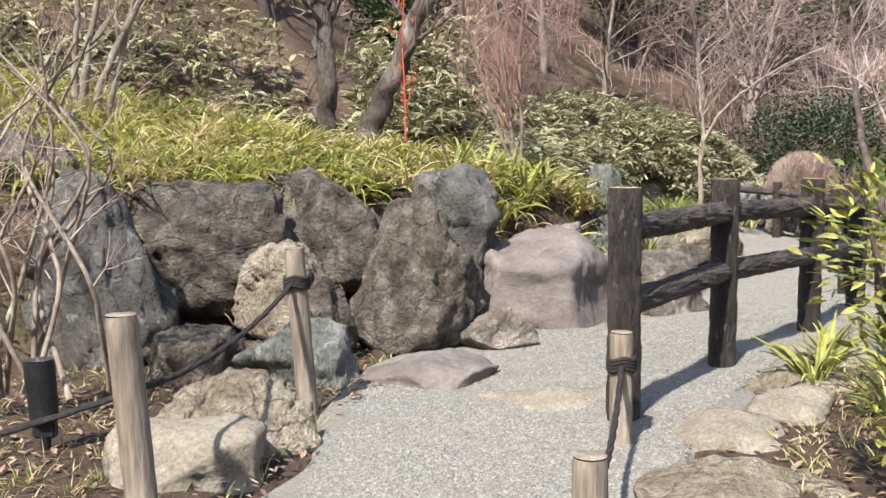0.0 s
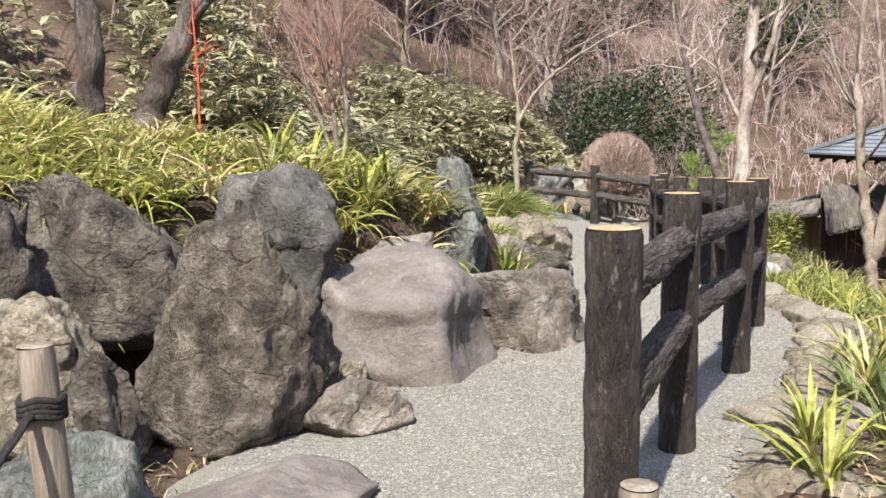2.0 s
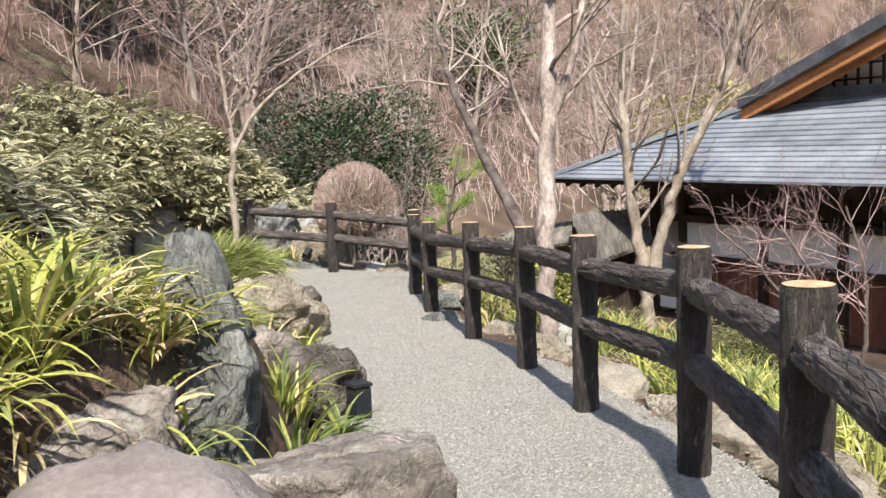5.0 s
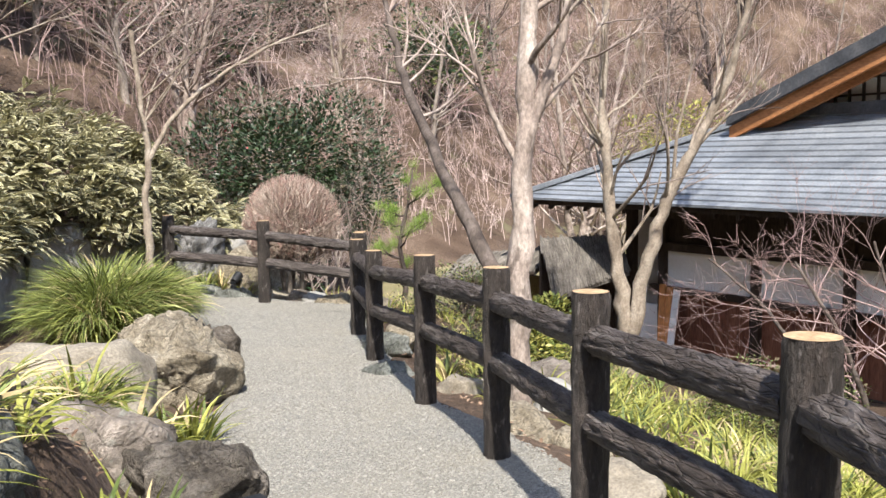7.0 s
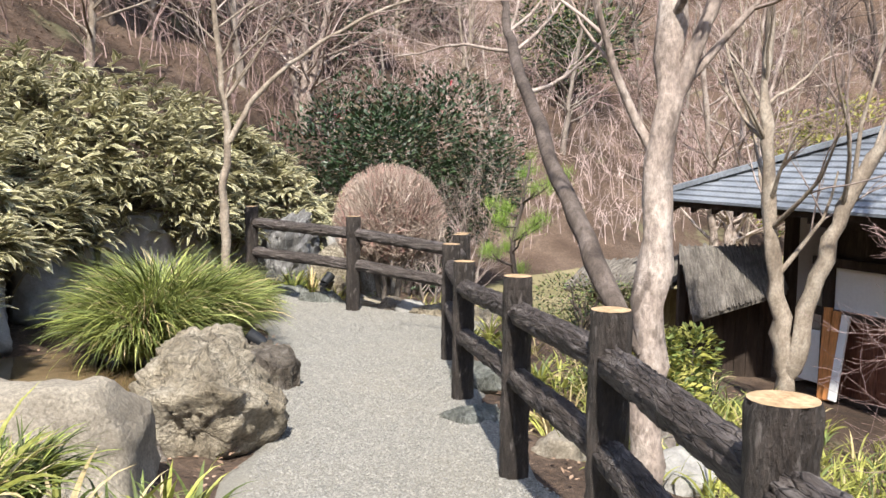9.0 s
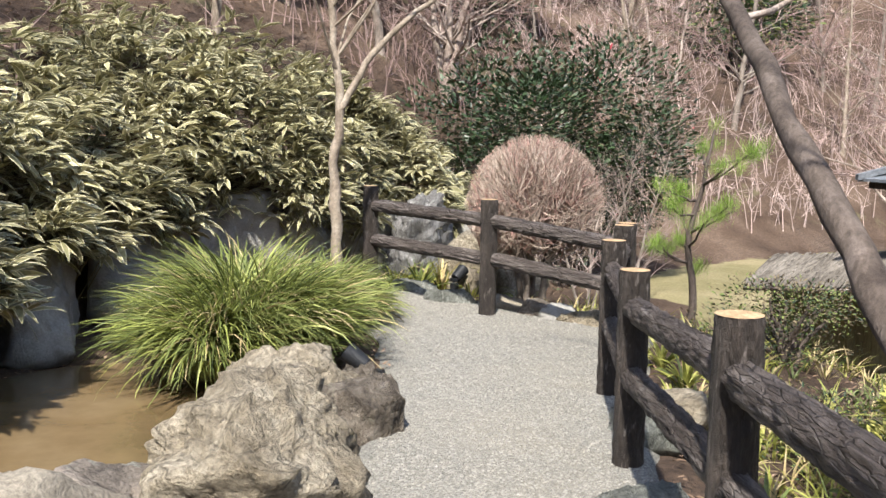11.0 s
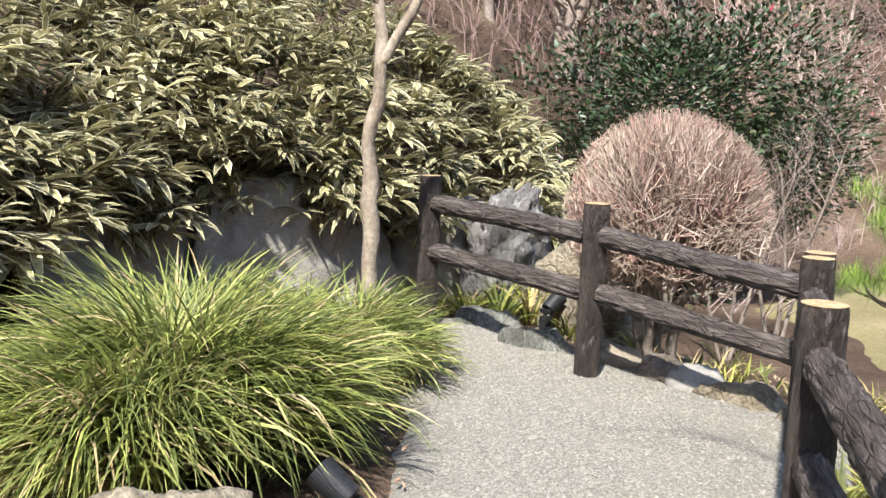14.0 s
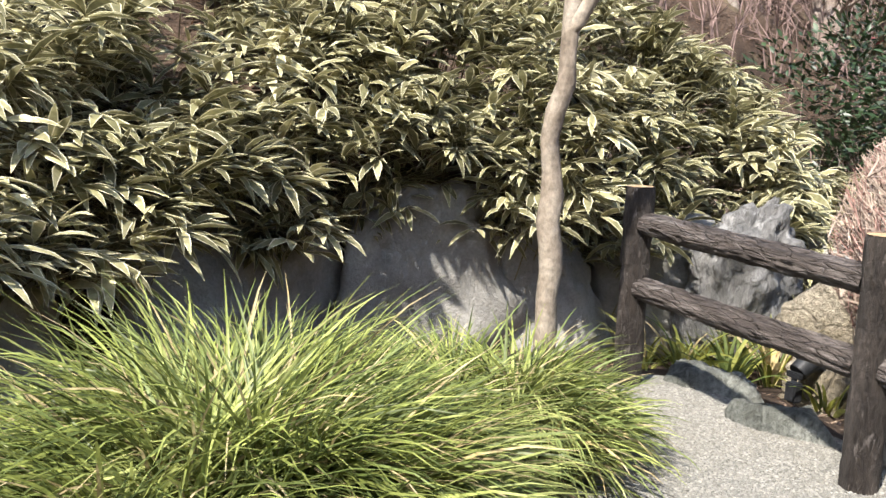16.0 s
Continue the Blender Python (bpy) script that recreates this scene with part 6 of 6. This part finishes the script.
# main slopes
RZ = EAVE_Z + slope_n * (NORTH - RIDGE_Y)
nc = 30
for sgn, e0 in ((1, NORTH), (-1, SOUTH)):
    for k in range(nc):
        f0, f1 = k / nc, (k + 1.1) / nc
        y0, y1 = e0 + (RIDGE_Y - e0) * f0, e0 + (RIDGE_Y - e0) * f1
        z0, z1 = EAVE_Z + (RZ - EAVE_Z) * f0, EAVE_Z + (RZ - EAVE_Z) * f1
        xa0 = EAVE_X + (GABLE_X - EAVE_X) * min(1, (z0 - EAVE_Z) / (TOP_Z - EAVE_Z)) if z0 < TOP_Z else GABLE_X - 0.62
        xa1 = EAVE_X + (GABLE_X - EAVE_X) * min(1, (z1 - EAVE_Z) / (TOP_Z - EAVE_Z)) if z0 < TOP_Z else GABLE_X - 0.62
        slab("tile_course", [(xa0, y0, z0 + 0.03), (24, y0, z0 + 0.03), (24, y1, z1), (xa1, y1, z1)][::sgn], 0.05, TILE, roof)
    # verge, barge board and its fillet
    yf = e0 + (RIDGE_Y - e0) * (TOP_Z - EAVE_Z - 0.1) / (RZ - EAVE_Z)
    for nm, x, dz, h, w, mt, lb in (("verge", GABLE_X - 0.68, 0.12, 0.2, 0.26, TILE_DARK, "dark thick tiled verge"), ("barge_board", GABLE_X - 0.6, -0.1, 0.2, 0.07, BARGE, "orange-brown wooden barge board"), ("fillet", GABLE_X - 0.4, -0.2, 0.16, 0.08, BARGE, "orange-brown inner board")):
        slab(nm, [(x, yf, TOP_Z - 0.1 + dz), (x, RIDGE_Y, RZ + dz), (x + w, RIDGE_Y, RZ + dz), (x + w, yf, TOP_Z - 0.1 + dz)], h, mt, roof, lb)
slab("gable_soffit", [(GABLE_X - 0.6, NORTH - HIP, TOP_Z - 0.05), (GABLE_X - 0.6, RIDGE_Y, RZ - 0.08), (GABLE_X + 0.1, RIDGE_Y, RZ - 0.08), (GABLE_X + 0.1, NORTH - HIP, TOP_Z - 0.05)], 0.04, BARGE, roof)
box("ridge", (24 / 2 + GABLE_X / 2 - 12.9, RIDGE_Y - 12.0, RZ + 0.16 - HZ), (24 - GABLE_X + 0.8, 0.36, 0.36), TILE_DARK, roof, 0.05, "dark stacked ridge tiles")
slab("hip_ridge", [(EAVE_X, NORTH + 0.04, EAVE_Z + 0.07), (EAVE_X - 0.04, NORTH - 0.06, EAVE_Z + 0.07), (GABLE_X - 0.04, NORTH - HIP - 0.04, TOP_Z + 0.07), (GABLE_X, NORTH - HIP + 0.06, TOP_Z + 0.07)], 0.07, TILE, roof, "grey hip ridge tiles")
slab("gable_flashing", [(GABLE_X - 0.16, NORTH - HIP, TOP_Z + 0.1), (GABLE_X - 0.16, SOUTH + HIP, TOP_Z + 0.1), (GABLE_X + 0.1, SOUTH + HIP, TOP_Z + 0.1), (GABLE_X + 0.1, NORTH - HIP, TOP_Z + 0.1)], 0.16, TILE_DARK, roof)
# gable wall with its white lattice
bm = bmesh.new()
o = Vector(house.location)
tri = [bm.verts.new(Vector(p) - o) for p in ((GABLE_X + 0.06, NORTH - HIP, TOP_Z), (GABLE_X + 0.06, SOUTH + HIP, TOP_Z), (GABLE_X + 0.06, RIDGE_Y, RZ - 0.1))]
bm.faces.new(tri)
part("gable_wall", from_bm("gable_wall", bm, PLASTER), house, "white plaster gable wall")
lat = bmesh.new()
for k in range(46):
    y = NORTH - 3.6 - k * 0.22
    if y < SOUTH + 3.4:
        break
    hh = max(0.0, (RZ - 0.35 - TOP_Z) * (1 - abs(y - RIDGE_Y) / (NORTH - HIP - RIDGE_Y)) - 0.05)
    if hh > 0.1:
        box_bm(lat, GABLE_X - 0.0 - o.x, y - o.y, TOP_Z + 0.08 + hh / 2 - o.z, 0.04, 0.03, hh)
for k in range(8):
    z = TOP_Z + 0.2 + k * 0.24
    half = (NORTH - 3.2 - RIDGE_Y) * (1 - (z - TOP_Z) / (RZ - 0.35 - TOP_Z))
    if half > 0.3:
        box_bm(lat, GABLE_X - 0.0 - o.x, RIDGE_Y - o.y, z - o.z, 0.034, 2 * half, 0.03)
part("lattice", from_bm("lattice", lat, TIMBER), house, "dark wooden lattice over the gable")

# facade
FX = 12.6
box("facade_wall", (0.12, -1.7, 0.75), (0.14, 14.2, 2.6), TIMBER, house, 0.0, "dark timber wall")
ys_post = [17.25, 15.5, 14.05, 12.5, 10.9, 9.3, 7.7]
for y in ys_post + [17.95]:
    box("post", (0.0, y - 12, 1.2), (0.14, 0.15, 2.45), TIMBER, house, 0.008)
for a, b in zip(ys_post, ys_post[1:]):
    w = a - b - 0.15
    box("plaster_panel", (0.03, (a + b) / 2 - 12, 1.5), (0.06, w, 0.56), PLASTER, house, 0.004, "white plaster panel")
    for j in range(7):
        box("board", (0.035, b + 0.075 + w * (j + 0.5) / 7 - 12, 0.62), (0.03, w / 7 - 0.006, 1.1), BOARD_RED, house, 0.003, "dark red-brown board")
    box("upper_panel", (0.04, (a + b) / 2 - 12, 2.12), (0.05, w, 0.36), TIMBER, house, 0.004)
box("plaster_panel", (0.03, 17.6 - 12, 0.55), (0.06, 0.5, 0.7), PLASTER, house, 0.004, "narrow white lower panel")
for z, hgt in ((1.84, 0.12), (1.18, 0.1), (0.06, 0.14), (2.36, 0.16)):
    box("beam", (-0.03, -1.7, z), (0.12, 14.4, hgt), TIMBER, house, 0.008, "dark timber beam")
for k in range(34):
    y = NORTH - 0.4 - k * 0.42
    slab("rafter", [(EAVE_X + 0.12, y, EAVE_Z - 0.07), (EAVE_X + 0.12, y - 0.07, EAVE_Z - 0.07), (FX + 0.2, y - 0.07, EAVE_Z + 0.5), (FX + 0.2, y, EAVE_Z + 0.5)], 0.09, TIMBER, roof)
box("north_wall", (5.7, 6.0, 1.2), (11.2, 0.14, 2.9), PLASTER, house, 0.0)

# orange boards leaning on the wall
for k, (y, w) in enumerate([(17.08, 0.12), (16.97, 0.11), (16.86, 0.12)]):
    b = holder("leaning_board", (12.34 - 0.03 * k, y, HZ + 0.05))
    tagged(b, "orange-brown plank leaning against the house wall" if k < 2 else "pale-edged plank leaning against the house wall", "plank", "planks leaning on the house")
    box("plank", (0, 0, 0.62), (0.035, w, 1.2 - 0.05 * k), BOARD_ORANGE if k < 2 else PLASTER, b, 0.004, m=Euler((radians(3 * k - 4), radians(7), 0)).to_matrix().to_4x4())


# thatched fence between garden and house
def thatched_fence(loc, top, low, wall, seed, label, pole=False):
    """A screen wall under one weathered thatch slope. top, low: the two ends of the ridge and of the eave, from loc."""
    f = holder("thatched_fence", loc)
    tagged(f, label, "fence", "thatched fence beside the house")
    rng = np.random.default_rng(seed)
    T0, T1, E0, E1 = (np.array(p, float) for p in (*top, *low))
    lay, n = [], int(700 * np.linalg.norm(T1 - T0))
    for k in range(n):
        u, v = rng.random(), rng.uniform(-0.02, 0.85)
        a = (T0 * (1 - u) + T1 * u) * (1 - v) + (E0 * (1 - u) + E1 * u) * v
        w = min(1.06, v + rng.uniform(0.18, 0.34))
        u2 = u + rng.normal(0, 0.015)
        b = (T0 * (1 - u2) + T1 * u2) * (1 - w) + (E0 * (1 - u2) + E1 * u2) * w
        up = np.array([0, 0, rng.uniform(0.0, 0.035)])
        lay.append((np.array([a + up, (a + b) / 2 + up * 1.4, b + up * 0.4]), np.array([0.013, 0.012, 0.007])))
    V, Q = tubes(lay, 4)
    part("thatch", quads("thatch", V, Q, None, [BRUSH]), f, "grey weathered thatch")
    bm = bmesh.new()
    up = [bm.verts.new(p) for p in (T0, T1, E1, E0)]
    dn = [bm.verts.new(Vector(p) - Vector((0, 0, 0.09))) for p in (T0, T1, E1, E0)]
    bm.faces.new(up), bm.faces.new(dn[::-1])
    for i in range(4):
        bm.faces.new((up[i], dn[i], dn[(i + 1) % 4], up[(i + 1) % 4]))
    bmesh.ops.recalc_face_normals(bm, faces=bm.faces[:])
    part("roof_bed", from_bm("roof_bed", bm, BRUSH), f)
    d = T1 - T0
    ln = math.hypot(d[0], d[1])
    m = Matrix.Translation((T0[0], T0[1], 0)) @ Matrix.Rotation(math.atan2(d[1], d[0]), 4, "Z")
    hgt = min(T0[2], T1[2]) - 0.14
    nb = max(3, int(ln / 0.16))
    for k in range(nb):
        box("board", ((k + 0.5) * ln / nb, 0.03, hgt / 2), (ln / nb - 0.008, 0.03, hgt), wall, f, 0.003, m=m)
    for x in (0.05, ln - 0.05):
        box("post", (x, -0.02, hgt / 2), (0.1, 0.1, hgt), TIMBER, f, 0.008, m=m)
    if pole:
        V, Q = tubes([(np.array([E0 + (E1 - E0) * t for t in (0, 0.3, 0.6, 1)]) + np.array([0, 0, -0.05]), np.full(4, 0.022))], 8)
        part("eave_pole", quads("eave_pole", V, Q, None, [BARK_PALE], True), f, "pale bamboo eave pole")
    return f


thatched_fence((11.25, 18.65, -1.8), ((0, 0, 2.0), (1.3, -0.45, 2.0)), ((-0.35, -0.75, 1.18), (1.05, -0.95, 1.5)), TIMBER, 80, "grey thatched fence with dark boards joining the house corner")
thatched_fence((12.15, 22.0, -1.72), ((0, 0, 1.3), (-0.2, -3.1, 1.75)), ((-0.6, -0.1, 0.92), (-0.8, -3.1, 1.37)), LAWN_BOARD, 81, "lower grey thatched fence with a pale eave pole", True)

# ---------------------------------------------------------------- wooded hillside
def wood_tree(name, seed, h, bark, twig, label, n=16, lean=0.15):
    rng = np.random.default_rng(seed)
    stems = []
    for k in range(rng.integers(1, 4)):
        a = rng.uniform(0, 6.28)
        l = lean * h * rng.uniform(0.5, 1.6)
        stems.append(([(0.1 * k, 0, -0.3), (0.1 * k + 0.3 * l * math.cos(a), 0.3 * l * math.sin(a), 0.35 * h), (l * math.cos(a), l * math.sin(a), h)], 0.02 * h, 0.005 * h))
    return bare_tree(name, (0, 0, 0), stems, bark, twig, label, seed, n, 0.4 * h, 3, 0.85, 0.12, 0.22, 6, kids=(3, 6), whole=True)


kinds = [wood_tree("bare_tree", 300 + k, 4.0 + 0.6 * (k % 4), (BARK_TAN, BARK_GREY, BARK_PALE, BARK_DARK)[k % 4], (TWIG_PINK, TWIG_MAUVE, TWIG_PINK, TWIG_BROWN)[k % 4],
                   ("bare tree with pinkish-brown twigs on the hillside", "bare grey tree on the hillside", "pale-barked bare tree on the hillside", "dark bare tree on the hillside")[k % 4]) for k in range(6)]
rng = np.random.default_rng(17)
spots = []
fixed = [(4.6, 27.6), (2.6, 24.6), (0.2, 21.0), (-3.0, 17.0)]
tries = 0
while len(spots) < 150 and tries < 9000:
    tries += 1
    if len(spots) < len(fixed):
        x, y = fixed[len(spots)]
    else:
        x, y = rng.uniform(-14, 62), rng.uniform(14, 62)
        a = math.atan2(x - 1, y - 4)
        if a > 1.2 or (y < 20 and x < 36) or (8.0 < x < 26 and y < 24) or (x < 8.5 and y < 23 and x > -1) or (1 < x < 12 and y < 31) or (float(side(np.array([x]), np.array([y]), HILL_FOOT)[0]) < -4 and math.hypot(x - 4, y - 8) < 38):
            continue
    if any((x - p) ** 2 + (y - q) ** 2 < 2.2 for p, q in spots):
        continue
    spots.append((x, y))
for k, (x, y) in enumerate(spots):
    src = kinds[k % 6]
    m = pose(x, y, h1(x, y), 0, 0, rng.uniform(0, 360))
    if k < 6:
        src.matrix_basis = m
        t = src
    else:
        t = copy_thing(src, m)
    sc = rng.uniform(0.8, 1.35)
    t.scale = (sc, sc, sc)
    t["group"] = "bare trees of the hillside wood"

# undergrowth of fine twigs on the slope; distant ones take the haze-paled colour
r = np.random.default_rng(23)
tw, far_off = [], []
sx, sy = r.uniform(-16, 64, 16000), r.uniform(14, 66, 16000)
ok = (side(sx, sy, HILL_FOOT) > 0.5) | (np.hypot(sx - 4, sy - 8) > 40)
ok &= ~((sx < 11) & (sy < 29) & (r.random(len(sx)) < 0.93))
ok &= ~((sx > 9) & (sx < 26) & (sy < 22))
for x, y, z in zip(sx[ok], sy[ok], height(sx[ok], sy[ok])):
    a, l = r.uniform(0, 6.28), r.uniform(0.4, 1.5)
    e = np.array([x + 0.45 * l * math.cos(a), y + 0.45 * l * math.sin(a), z + l])
    mid = np.array([x + 0.12 * l * math.cos(a), y + 0.12 * l * math.sin(a), z + 0.55 * l])
    tw.append(([(x, y, z - 0.05), mid, e], (0.014, 0.010, 0.004)))
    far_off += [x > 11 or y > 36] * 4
    for q in range(3):
        tw.append(([mid, mid + (e - mid) * 0.6 + r.normal(0, 0.16, 3), e + r.normal(0, 0.3, 3)], (0.008, 0.006, 0.003)))
V, Q = tubes(tw, 3)
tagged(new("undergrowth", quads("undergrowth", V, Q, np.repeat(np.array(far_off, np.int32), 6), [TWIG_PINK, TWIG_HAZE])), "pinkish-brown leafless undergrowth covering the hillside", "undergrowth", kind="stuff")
